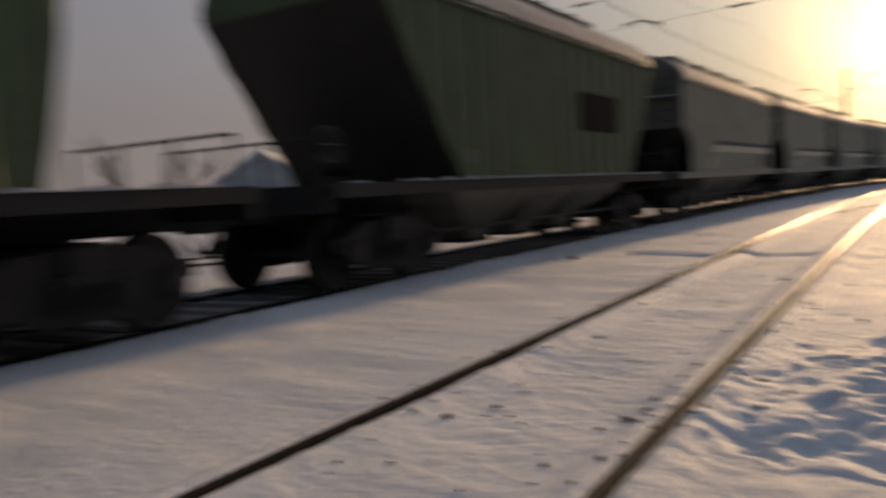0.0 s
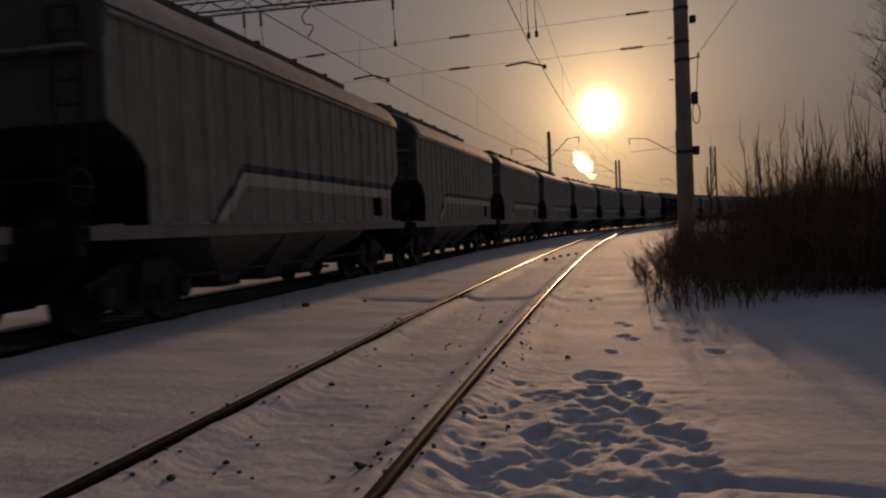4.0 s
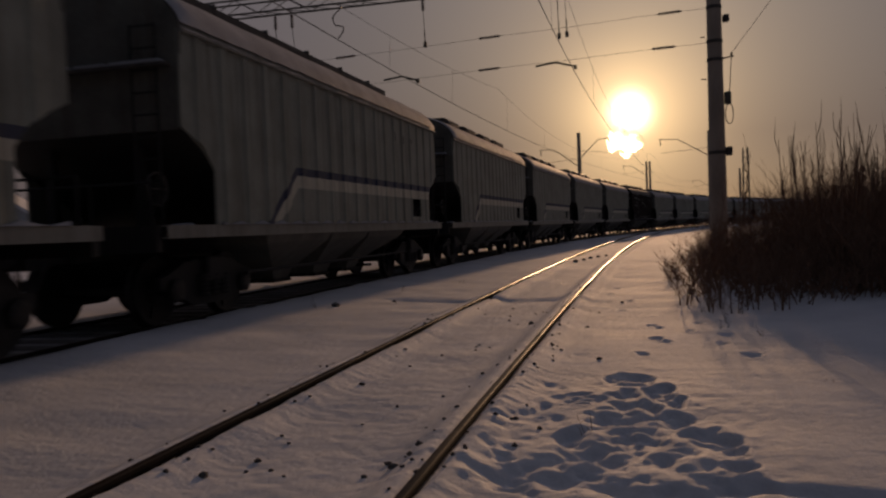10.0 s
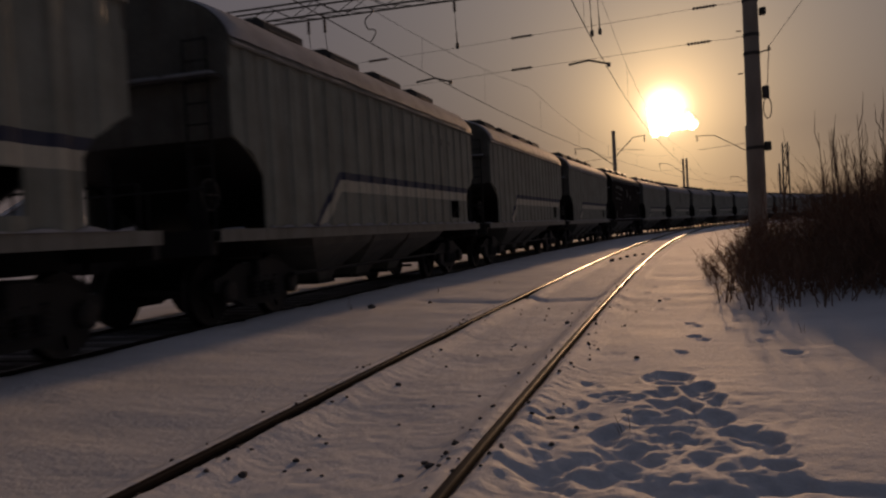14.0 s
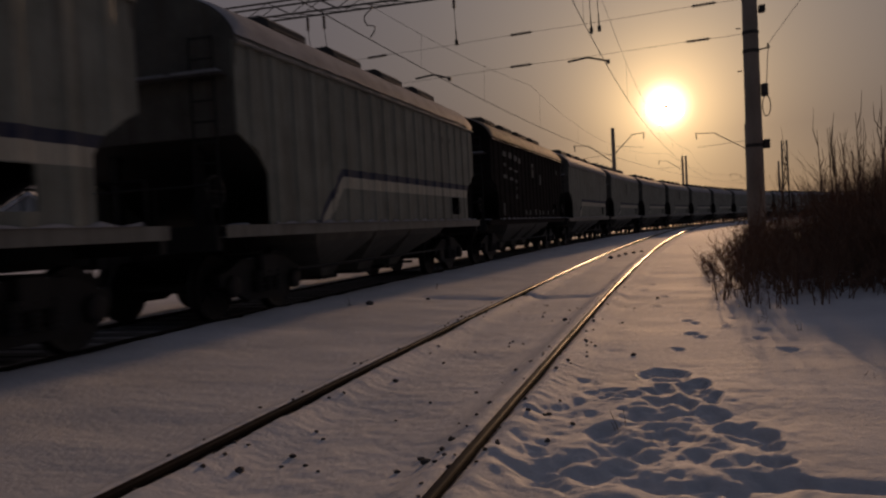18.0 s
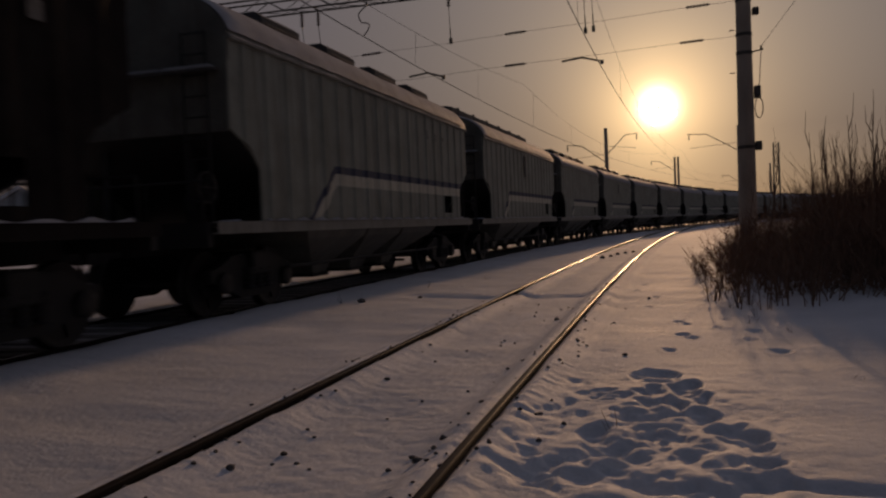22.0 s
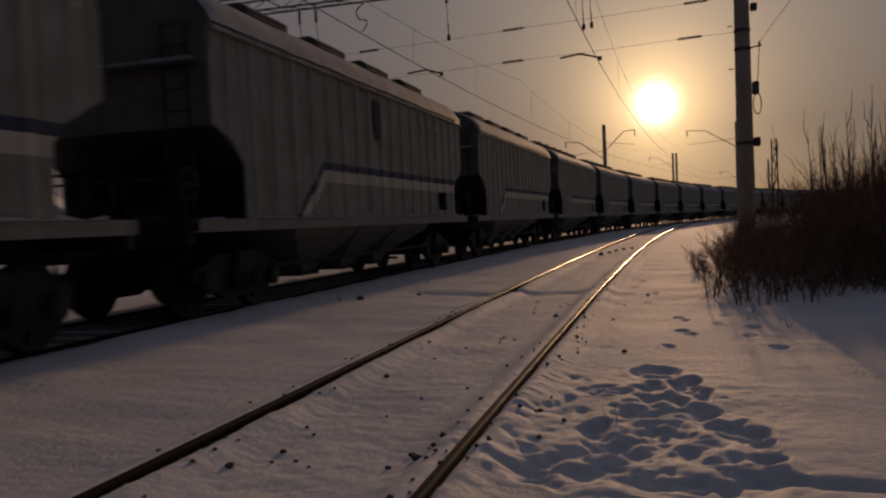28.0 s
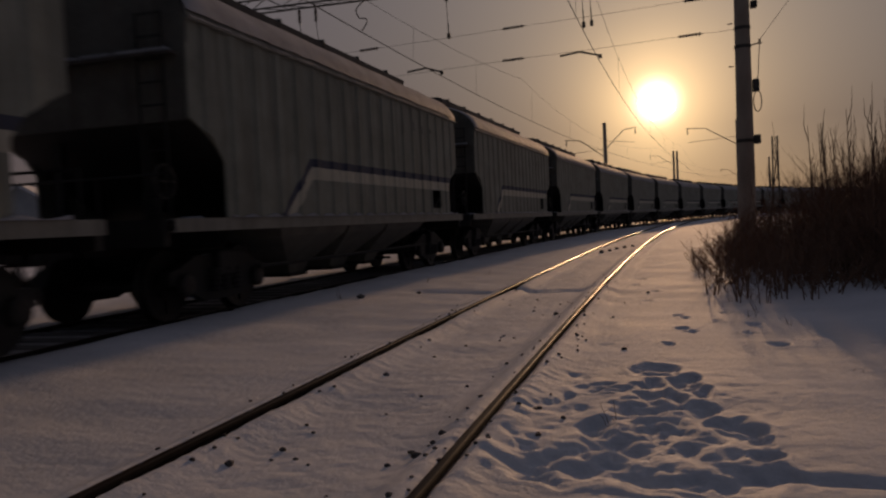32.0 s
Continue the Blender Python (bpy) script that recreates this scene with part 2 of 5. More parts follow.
LETTER_WHITE = material("letter_paint", (0.07, 0.068, 0.064), (0.19, 0.18, 0.17), scale=8, fine=60, rough=(0.6, 0.8), bump=0)
HATCH_DARK = material("hatch_paint", (0.03, 0.026, 0.024), (0.08, 0.07, 0.062), scale=3, fine=30, rough=(0.5, 0.7), bump=0.2)
RAIL_SHINE = material("worn_rail_steel", (0.018, 0.012, 0.009), (0.05, 0.035, 0.024), scale=2, fine=90, rough=(0.08, 0.58), spec=0.05, bump=0.05, depth=0.002, stretch=(6, 0.4, 6))
RAIL_RUST = material("rail_rust", (0.010, 0.0075, 0.0065), (0.03, 0.021, 0.016), scale=5, fine=80, rough=(0.85, 0.97), bump=0.3, depth=0.004, spec=0.12)
BALLAST = material("dirty_ballast", (0.18, 0.175, 0.17), (0.44, 0.43, 0.43), scale=1.2, fine=22, rough=(0.8, 0.95), bump=1.0, depth=0.04)
STONE = material("granite_stone", (0.05, 0.045, 0.04), (0.17, 0.15, 0.14), scale=9, fine=80, rough=(0.8, 0.95), bump=0.4)
SLEEPER = material("sleeper_concrete", (0.07, 0.065, 0.06), (0.17, 0.16, 0.15), scale=3, fine=50, rough=(0.8, 0.95), bump=0.3)
CONCRETE = material("mast_concrete", (0.27, 0.22, 0.175), (0.48, 0.41, 0.34), scale=1.8, fine=45, rough=(0.75, 0.92), bump=0.35, stretch=(1, 1, 0.35))
METAL = material("weathered_metal", (0.05, 0.045, 0.04), (0.15, 0.135, 0.12), scale=5, fine=60, rough=(0.5, 0.75), metal=0.5, bump=0.15)
WIRE = material("wire_copper", (0.035, 0.03, 0.026), (0.08, 0.065, 0.055), scale=8, fine=60, rough=(0.5, 0.7), metal=0.6, bump=0)
PORCELAIN = material("insulator_glaze", (0.045, 0.03, 0.025), (0.11, 0.075, 0.06), scale=8, fine=40, rough=(0.15, 0.3), bump=0)
BARK = material("shrub_bark", (0.12, 0.065, 0.042), (0.27, 0.16, 0.10), scale=6, fine=60, rough=(0.8, 0.95), bump=0.2)
TREE_BARK = material("tree_bark", (0.05, 0.036, 0.028), (0.14, 0.10, 0.08), scale=5, fine=50, rough=(0.8, 0.95), bump=0.4)
DRY_GRASS = material("dry_stalk", (0.10, 0.065, 0.04), (0.24, 0.16, 0.10), scale=8, fine=60, rough=(0.8, 0.95), bump=0)
FAR_WOOD = material("far_wood", (0.05, 0.045, 0.04), (0.11, 0.095, 0.085), scale=0.5, fine=5, rough=(0.9, 1.0), bump=0)

# ---- building helpers ----
def part(name, bm, mat, parent=None, label="", smooth=False):
    """Links a bmesh as one mesh object, under a thing or a part where one is given."""
    me = bpy.data.meshes.new(name)
    bm.normal_update()
    bm.to_mesh(me)
    bm.free()
    for m in (mat if isinstance(mat, (list, tuple)) else [mat]):
        me.materials.append(m)
    if smooth:
        me.polygons.foreach_set("use_smooth", [True] * len(me.polygons))
    ob = new(name, me)
    if parent:
        ob.parent = parent
    if label:
        ob["label"] = label
    return ob


def raw(name, verts, faces, mat, parent=None, label="", smooth=False):
    me = bpy.data.meshes.new(name)
    me.from_pydata(verts, [], faces)
    for m in (mat if isinstance(mat, (list, tuple)) else [mat]):
        me.materials.append(m)
    if smooth:
        me.polygons.foreach_set("use_smooth", [True] * len(me.polygons))
    me.update()
    ob = new(name, me)
    if parent:
        ob.parent = parent
    if label:
        ob["label"] = label
    return ob


def box(bm, x0, y0, z0, x1, y1, z1, bevel=0.0, m=None):
    made = bmesh.ops.create_cube(bm, size=1.0, matrix=Matrix.Translation(((x0 + x1) / 2, (y0 + y1) / 2, (z0 + z1) / 2)) @ Matrix.Diagonal((x1 - x0, y1 - y0, z1 - z0, 1)))
    if bevel:
        edges = list({e for v in made["verts"] for e in v.link_edges})
        out = bmesh.ops.bevel(bm, geom=edges, offset=bevel, segments=1, affect="EDGES")
        made["verts"] = list({v for f in out["faces"] for v in f.verts} | {v for v in made["verts"] if v.is_valid})
    if m is not None:
        bmesh.ops.transform(bm, matrix=m, verts=[v for v in made["verts"] if v.is_valid])
    return bm


def rod(bm, a, b, r0, r1=None, sides=8, caps=True):
    """A straight round bar from a to b."""
    a, b = Vector(a), Vector(b)
    r1 = r0 if r1 is None else r1
    turn = (b - a).to_track_quat("Z", "Y").to_matrix()
    rings = []
    for p, r in ((a, r0), (b, r1)):
        rings.append([bm.verts.new(p + turn @ Vector((r * math.cos(i * math.tau / sides), r * math.sin(i * math.tau / sides), 0))) for i in range(sides)])
    for i in range(sides):
        j = (i + 1) % sides
        bm.faces.new((rings[0][i], rings[0][j], rings[1][j], rings[1][i]))
    if caps:
        bm.faces.new(rings[0][::-1])
        bm.faces.new(rings[1])
    return bm


def lathe(bm, profile, m=Matrix.Identity(4), sides=20):
    """Turns a profile of (radius, height) round the z axis of m."""
    rings = []
    for r, h in profile:
        rings.append([bm.verts.new(m @ Vector((r * math.cos(i * math.tau / sides), r * math.sin(i * math.tau / sides), h))) for i in range(sides)])
    for lo, hi in zip(rings, rings[1:]):
        for i in range(sides):
            j = (i + 1) % sides
            bm.faces.new((lo[i], lo[j], hi[j], hi[i]))
    bm.faces.new(rings[0][::-1])
    bm.faces.new(rings[-1])
    return bm


def slab(bm, outline, axis, a, b):
    """A plate: a closed outline in the two other axes, from a to b along axis."""
    def at(p, d):
        q = list(p)
        q.insert(axis, d)
        return Vector(q)
    lo, hi = [bm.verts.new(at(p, a)) for p in outline], [bm.verts.new(at(p, b)) for p in outline]
    n = len(outline)
    for i in range(n):
        j = (i + 1) % n
        bm.faces.new((lo[i], lo[j], hi[j], hi[i]))
    bm.faces.new(lo[::-1])
    bm.faces.new(hi)
    bmesh.ops.recalc_face_normals(bm, faces=bm.faces[:])
    return bm


def wire(name, points, r, mat, parent=None, label="", sides=5):
    """A thin round wire along points."""
    verts, faces = [], []
    pts = [Vector(p) for p in points]
    for i, p in enumerate(pts):
        way = (pts[min(i + 1, len(pts) - 1)] - pts[max(i - 1, 0)]).normalized()
        turn = way.to_track_quat("Z", "Y").to_matrix()
        for k in range(sides):
            verts.append(p + turn @ Vector((r * math.cos(k * math.tau / sides), r * math.sin(k * math.tau / sides), 0)))
    for i in range(len(pts) - 1):
        for k in range(sides):
            j = (k + 1) % sides
            faces.append((i * sides + k, i * sides + j, (i + 1) * sides + j, (i + 1) * sides + k))
    return raw(name, verts, faces, mat, parent, label)


# ---- plan of the tracks ----
MAIN_X, MAIN_R, MAIN_Z = -7.33, 664.0, 0.03
SIDE_X = -1.867


BEND_S, BEND_R = 46.0, 400.0


def main_at(s):
    """Place and heading of the main track's axis, s metres along it from beside the camera: straight, then two right-hand curves."""
    if s <= 0:
        return MAIN_X, s, 0.0
    a = min(s, BEND_S) / MAIN_R
    x, y = MAIN_X + MAIN_R * (1 - math.cos(a)), MAIN_R * math.sin(a)
    if s > BEND_S:
        b = a + (s - BEND_S) / BEND_R
        x, y, a = x + BEND_R * (math.cos(a) - math.cos(b)), y + BEND_R * (math.sin(b) - math.sin(a)), b
    return x, y, a


MAIN_TABLE = np.array([main_at(s)[:2] for s in np.arange(0, 420, 2.0)])


def main_x(y):
    return np.where(y > 0, np.interp(y, MAIN_TABLE[:, 1], MAIN_TABLE[:, 0]), MAIN_X)


def side_x(y):
    return SIDE_X + np.where(y > 0, 0.00055 * y * y, 0)


# ---- ground ----
TABLE = np.random.RandomState(4).rand(256, 256)


def lattice_noise(x, y, cell):
    """Smooth noise from 0 to 1 over a square lattice."""
    u, v = x / cell, y / cell
    i, j = np.floor(u).astype(int), np.floor(v).astype(int)
    f, g = u - i, v - j
    f, g = f * f * (3 - 2 * f), g * g * (3 - 2 * g)
    a, b, c, d = TABLE[i % 256, j % 256], TABLE[(i + 1) % 256, j % 256], TABLE[i % 256, (j + 1) % 256], TABLE[(i + 1) % 256, (j + 1) % 256]
    return (a * (1 - f) + b * f) * (1 - g) + (c * (1 - f) + d * f) * g


def bell(d, w):
    return np.exp(-(d / w) ** 2)


# boot prints: place, length along y, depth
PRINTS = [(0.20, 10.2, 0.16, 0.06), (0.27, 9.95, 0.14, 0.05), (0.21, 9.0, 0.17, 0.07), (0.30, 8.75, 0.14, 0.05), (0.87, 8.7, 0.18, 0.06), (0.98, 9.3, 0.16, 0.06),
          (0.62, 9.6, 0.15, 0.05), (0.75, 10.4, 0.15, 0.05), (-0.2, 12.0, 0.16, 0.05), (-0.1, 13.2, 0.16, 0.05), (0.05, 7.9, 0.15, 0.04), (-0.45, 14.6, 0.16, 0.05),
          (-0.35, 16.2, 0.2, 0.05), (1.05, 7.9, 0.2, 0.06)]


# trodden hollows: place, half width, half length along y
HOLLOWS = [(-0.07, 6.63, 0.15, 0.27), (0.16, 6.11, 0.1, 0.29), (-0.33, 5.89, 0.23, 0.19), (-0.07, 5.81, 0.09, 0.41), (0.08, 5.46, 0.06, 0.33), (0.28, 5.76, 0.06, 0.2),
           (0.21, 5.21, 0.08, 0.25), (0.41, 4.78, 0.12, 0.25), (0.51, 4.53, 0.05, 0.11), (-0.4, 4.83, 0.09, 0.22), (-0.15, 5.31, 0.15, 0.24), (-0.05, 4.79, 0.21, 0.22),
           (0.16, 4.42, 0.09, 0.29), (-0.26, 4.44, 0.12, 0.21), (-0.04, 4.44, 0.14, 0.14), (-0.5, 4.21, 0.13, 0.21), (-0.7, 3.98, 0.14, 0.18), (-0.37, 3.97, 0.12, 0.15),
           (-0.0, 3.92, 0.15, 0.13), (0.4, 3.98, 0.17, 0.19), (0.51, 4.25, 0.09, 0.08), (-0.77, 4.36, 0.05, 0.11), (-0.12, 4.52, 0.3, 0.38), (-0.38, 4.02, 0.4, 0.24),
           (0.12, 3.86, 0.3, 0.2)]
SCUFFS = [(-0.77, 5.32), (-0.7, 5.47), (-0.65, 5.21), (-0.66, 5.66), (-0.69, 6.39), (-0.57, 6.3), (-0.86, 5.15), (-0.71, 4.59), (-0.51, 5.28), (-0.85, 4.6), (-0.53, 7.91)]


def ground_z(x, y):
    n = lattice_noise
    z = -0.10 + 0.05 * (n(x, y, 2.3) - 0.5) + 0.022 * (n(x + 9, y + 3, 0.55) - 0.5) + 0.30 * (n(x, y, 40.0) - 0.5) * np.clip((np.hypot(x, y - 20) - 60) / 100, 0, 1)
    # wind crust: long low ripples across the open snow
    z += 0.006 * (n(x * 0.5 + 3, y * 1.6, 0.25) - 0.5)
    near = bell(x - side_x(y), 1.5)
    z += near * (-0.012 + 0.006 * (n(x + 40, y, 0.27) - 0.5) + 0.008 * (n(x, y + 70, 0.06) - 0.5))
    for rail in (-0.792, 0.792):
        d = x - side_x(y) - rail
        z += np.where(d > 0, 0.084, 0.088) * bell(np.abs(d) - 0.10, 0.15) * (0.96 + 0.07 * n(x, y + 17, 0.12)) - 0.02 * bell(d, 0.045)
    # the far stretch of the siding lies bare
    z -= 0.07 * bell(x - side_x(y), 3.0) * np.clip((y - 24) / 20, 0, 1) * (y < 125)
    # snow bank between the tracks, bed of the main track
    d = x - main_x(y)
    z += 0.03 * bell(d - 3.0, 0.9)
    z += 0.13 * np.clip((95 - y) / 40, 0.2, 1) * np.where(d > 1.25, bell(d - 1.25, 1.0), 1.0) * (d > 0) + 0.11 * bell(d + 2.1, 0.9) * (d < 0)
    z = np.where((d > -1.5 + 0.08 * (n(x + 6, y, 0.4) - 0.5)) & (d < 1.02 + 0.10 * (n(x, y + 6, 0.4) - 0.5)), np.minimum(z, -0.17), z)
    # trodden snow: hollows with a crumbling rim, left as crests where they do not meet
    wx, wy = x + 0.10 * (n(x, y, 0.16) - 0.5) + 0.02 * (n(x + 5, y, 0.06) - 0.5), y + 0.16 * (n(x + 8, y, 0.16) - 0.5) + 0.03 * (n(x, y + 9, 0.06) - 0.5)
    sunk, lip = np.zeros_like(z), np.zeros_like(z)
    for hx, hy, rx, ry in HOLLOWS:
        m = (np.abs(x - hx) < rx * 1.9) & (np.abs(y - hy) < ry * 1.9)
        if m.any():
            r = np.hypot((wx[m] - hx) / (rx * 1.22), (wy[m] - hy) / ry)
            sunk[m] = np.maximum(sunk[m], np.clip((1.16 - r) / 0.50, 0, 1))
            lip[m] = np.maximum(lip[m], bell(r - 1.2, 0.16))
    for hx, hy in SCUFFS:
        r = np.hypot((wx - hx) / 0.055, (wy - hy) / 0.11)
        sunk = np.maximum(sunk, 0.4 * np.clip(1.35 - r, 0, 1))
    trod = bell(x + 0.05, 0.75) * bell(y - 4.9, 1.7)
    z += 0.008 * lip - sunk * (0.032 + 0.026 * (n(x, y, 0.3) - 0.5)) + sunk * 0.06 * (n(x + 3, y + 51, 0.13) - 0.5) + sunk * 0.028 * (n(x + 13, y + 5, 0.055) - 0.5)
    z += trod * (0.026 * (n(x + 23, y + 7, 0.17) - 0.5) + 0.020 * (n(x + 2, y + 31, 0.08) - 0.5))
    # churned snow along the foot of the picture and beside the rail
    z += 0.020 * bell(x + 0.85, 0.30) * bell(y - 4.8, 2.0) * (n(x + 4, y + 3, 0.09) - 0.5)
    for px, py, size, dep in PRINTS:
        r = np.hypot((x - px) / (size * 0.42), (y - py) / (size * 0.7)) + 0.8 * (n(x, y + 4, 0.08) - 0.5)
        z += -dep * 0.62 * np.clip(1.2 - r, 0, 1) + 0.005 * bell(r - 1.4, 0.3)
    # sled line that leaves the heap
    z -= 0.035 * bell(y - 4.05 + 0.30 * (x - 0.4) + 0.05 * np.sin(x * 4), 0.06) * np.clip((x - 0.35) / 0.3, 0, 1) * np.clip((2.6 - x), 0, 1)
    # a path trodden across the siding
    z -= 0.05 * bell(y - 13.9 - 0.08 * np.sin(x * 2.2), 0.26) * np.clip((x + 4.7) / 0.5, 0, 1) * np.clip((-0.9 - x) / 0.4, 0, 1)
    z += 0.008 * bell(y - 14.45 - 0.06 * np.sin(x * 3), 0.2) * np.clip((x + 4.7) / 0.5, 0, 1) * np.clip((-0.9 - x) / 0.4, 0, 1)
    # bank under the thicket
    z += 0.18 * np.clip((x - 1.2) / 2.0, 0, 1) * np.clip((y - 8) / 4, 0, 1) * np.clip((60 - y) / 20, 0, 1)
    return z


def spread(parts):
    """Grid lines: stretches of (start, end, step), then steps that grow to the last value."""
    out = []
    for a, b, step in parts:
        out += list(np.arange(a, b, step))
    return out


def growing(start, step, rate, end):
    out, v = [], start
    while v < end:
        out.append(v)
        v += step
        step *= rate
    return out + [end]


def make_ground():
    xs = [-v for v in growing(9.5, 0.15, 1.13, 2500)][::-1] + spread([(-9.4, -4.2, 0.10), (-4.2, -1.15, 0.033), (-1.15, 0.8, 0.02), (0.8, 2.2, 0.036), (2.2, 8.0, 0.12)]) + growing(8.0, 0.15, 1.13, 2500)
    ys = [-v for v in growing(-2.4, 0.1, 1.13, 1500)][::-1] + spread([(2.5, 3.5, 0.04), (3.5, 7.0, 0.022), (7.0, 9.5, 0.036), (9.5, 18.0, 0.07), (18.0, 40.0, 0.16)]) + growing(40.0, 0.2, 1.07, 3500)
    X, Y = np.meshgrid(np.array(xs), np.array(ys), indexing="ij")
    Z = ground_z(X, Y)
    nx, ny = X.shape
    me = bpy.data.meshes.new("ground")
    me.vertices.add(nx * ny)
    me.vertices.foreach_set("co", np.stack([X, Y, Z], -1).reshape(-1).astype(np.float32))
    i, j = np.meshgrid(np.arange(nx - 1), np.arange(ny - 1), indexing="ij")
    a = (i * ny + j).reshape(-1)
    quads = np.stack([a, a + ny, a + ny + 1, a + 1], -1).reshape(-1)
    count = len(a)
    me.loops.add(count * 4)
    me.loops.foreach_set("vertex_index", quads.astype(np.int32))
    me.polygons.add(count)
    me.polygons.foreach_set("loop_start", np.arange(0, count * 4, 4, dtype=np.int32))
    me.polygons.foreach_set("use_smooth", np.ones(count, dtype=bool))
    me.update(calc_edges=True)
    me.materials.append(SNOW)
    tagged(new("ground", me), "wind-crusted snow with boot prints and a trodden patch", "snow", kind="structure")


make_ground()


def ground_at(x, y):
    return float(ground_z(np.array([float(x)]), np.array([float(y)]))[0])


# ---- tracks ----
HEAD = [(-0.015, -0.0004), (-0.0225, -0.0023), (-0.0305, -0.0069), (-0.0325, -0.016)]
FOOT = [(-0.0325, -0.032), (-0.012, -0.046), (-0.010, -0.145), (-0.075, -0.168), (-0.075, -0.180)]
RAIL_PROFILE = [(0.0, 0.0)] + HEAD + FOOT + [(-u, w) for u, w in (HEAD + FOOT)[::-1]]


def rail(points, parent, worn):
    """A rail swept along points (x, y, z, heading); the running surface is bright steel, on the gauge side (worn: 1 or -1) down to the corner, the rest rust."""
    n = len(RAIL_PROFILE)
    verts, faces, mats = [], [], []
    for x, y, z, a in points:
        for u, w in RAIL_PROFILE:
            verts.append((x + u * math.cos(a), y - u * math.sin(a), z + w))
    for i in range(len(points) - 1):
        for k in range(n):
            j = (k + 1) % n
            faces.append((i * n + k, (i + 1) * n + k, (i + 1) * n + j, i * n + j))
            side, low = RAIL_PROFILE[k][0] + RAIL_PROFILE[j][0], min(RAIL_PROFILE[k][1], RAIL_PROFILE[j][1])
            mats.append(1 if low > (-0.008 if side * worn > 0 else -0.004) else 0)
    ob = raw("rail", verts, faces, [RAIL_RUST, RAIL_SHINE], parent)
    ob.data.polygons.foreach_set("material_index", mats)
    return ob


def make_tracks():
    siding = tagged(new("railway_track"), "rusty siding rails half sunk in snow", "railway track", kind="structure")
    ys = growing(-30, 0.6, 1.012, 114)
    for off in (-0.792, 0.792):
        pts = []
        for y in ys:
            x, dx = float(side_x(np.array(y))), float(side_x(np.array(y + 0.5)) - side_x(np.array(y - 0.5)))
            a = math.atan(dx)
            pts.append((x + off * math.cos(a), y - off * math.sin(a), 0.0, a))
        rail(pts, siding, -off)
    for shift, label in ((0.0, "main line track under the freight train"), (-6.2, "second main line track behind the train")):
        track = tagged(new("railway_track"), label, "railway track", kind="structure")
        ss = growing(-40, 1.0, 1.008, 330)
        for off in (-0.792, 0.792):
            pts = []
            for s in ss:
                x, y, a = main_at(s)
                pts.append((x + (off + shift) * math.cos(a), y - (off + shift) * math.sin(a), MAIN_Z, a))
            rail(pts, track, -off)
        # ballast bed with a shoulder
        verts, faces = [], []
        prof = [(-2.0, -0.24), (-1.45, -0.06), (0.94, -0.06), (1.12, -0.24)]
        rng = random.Random(3)
        for s in ss:
            x, y, a = main_at(s)
            for u, w in prof:
                u2 = u + shift + rng.uniform(-0.05, 0.05)
                verts.append((x + u2 * math.cos(a), y - u2 * math.sin(a), MAIN_Z + w + rng.uniform(-0.012, 0.012)))
        for i in range(len(ss) - 1):
            for k in range(3):
                faces.append((i * 4 + k, i * 4 + k + 1, (i + 1) * 4 + k + 1, (i + 1) * 4 + k))
        raw("ballast_bed", verts, faces, BALLAST if shift == 0 else SNOW, track, "grey ballast blown with dirty snow")
        if shift == 0:
            bm = bmesh.new()
            box(bm, -1.2, -0.13, -0.09, 0.92, 0.13, 0.09, bevel=0.02)
            first = part("sleeper", bm, SLEEPER, track)
            for i in range(150):
                x, y, a = main_at(-4 + i * 0.546)
                ob = first if i == 0 else first.copy()
                if i:
                    scene.collection.objects.link(ob)
                ob.matrix_basis = pose(x, y, MAIN_Z - 0.135, 0, 0, -math.degrees(a))


make_tracks()

# ---- freight wagons ----
PITCH, HALF = 14.72, 6.29
SILL, EAVE, RIDGE, WIDE = 1.36, 3.93, 4.70, 1.60
# wagons whose ends slope from roof to floor: half lengths at the roof and at the sill
SLOPED = {"green": (5.62, 3.8), "olive": (4.85, 4.40)}


def roof_height(u):
    """Height of the arched roof, u from -1 to 1 across."""
    return EAVE + (RIDGE - EAVE) * (1 - abs(u) ** 2.6) ** 0.62


def half_of(kind):
    return SLOPED[kind][0] if kind in SLOPED else HALF


def side_low(y, kind):
    """Lower edge of the side sheet: it is cut away over the end platforms."""
    a = abs(y)
    if kind in SLOPED:
        top, low = SLOPED[kind]
        return SILL + max(0.0, a - low) / (top - low) * (EAVE - 0.12 - SILL)
    if a <= 5.5:
        return SILL
    return 2.10 + 0.55 * ((a - 5.5) / (HALF - 5.5)) ** 0.6


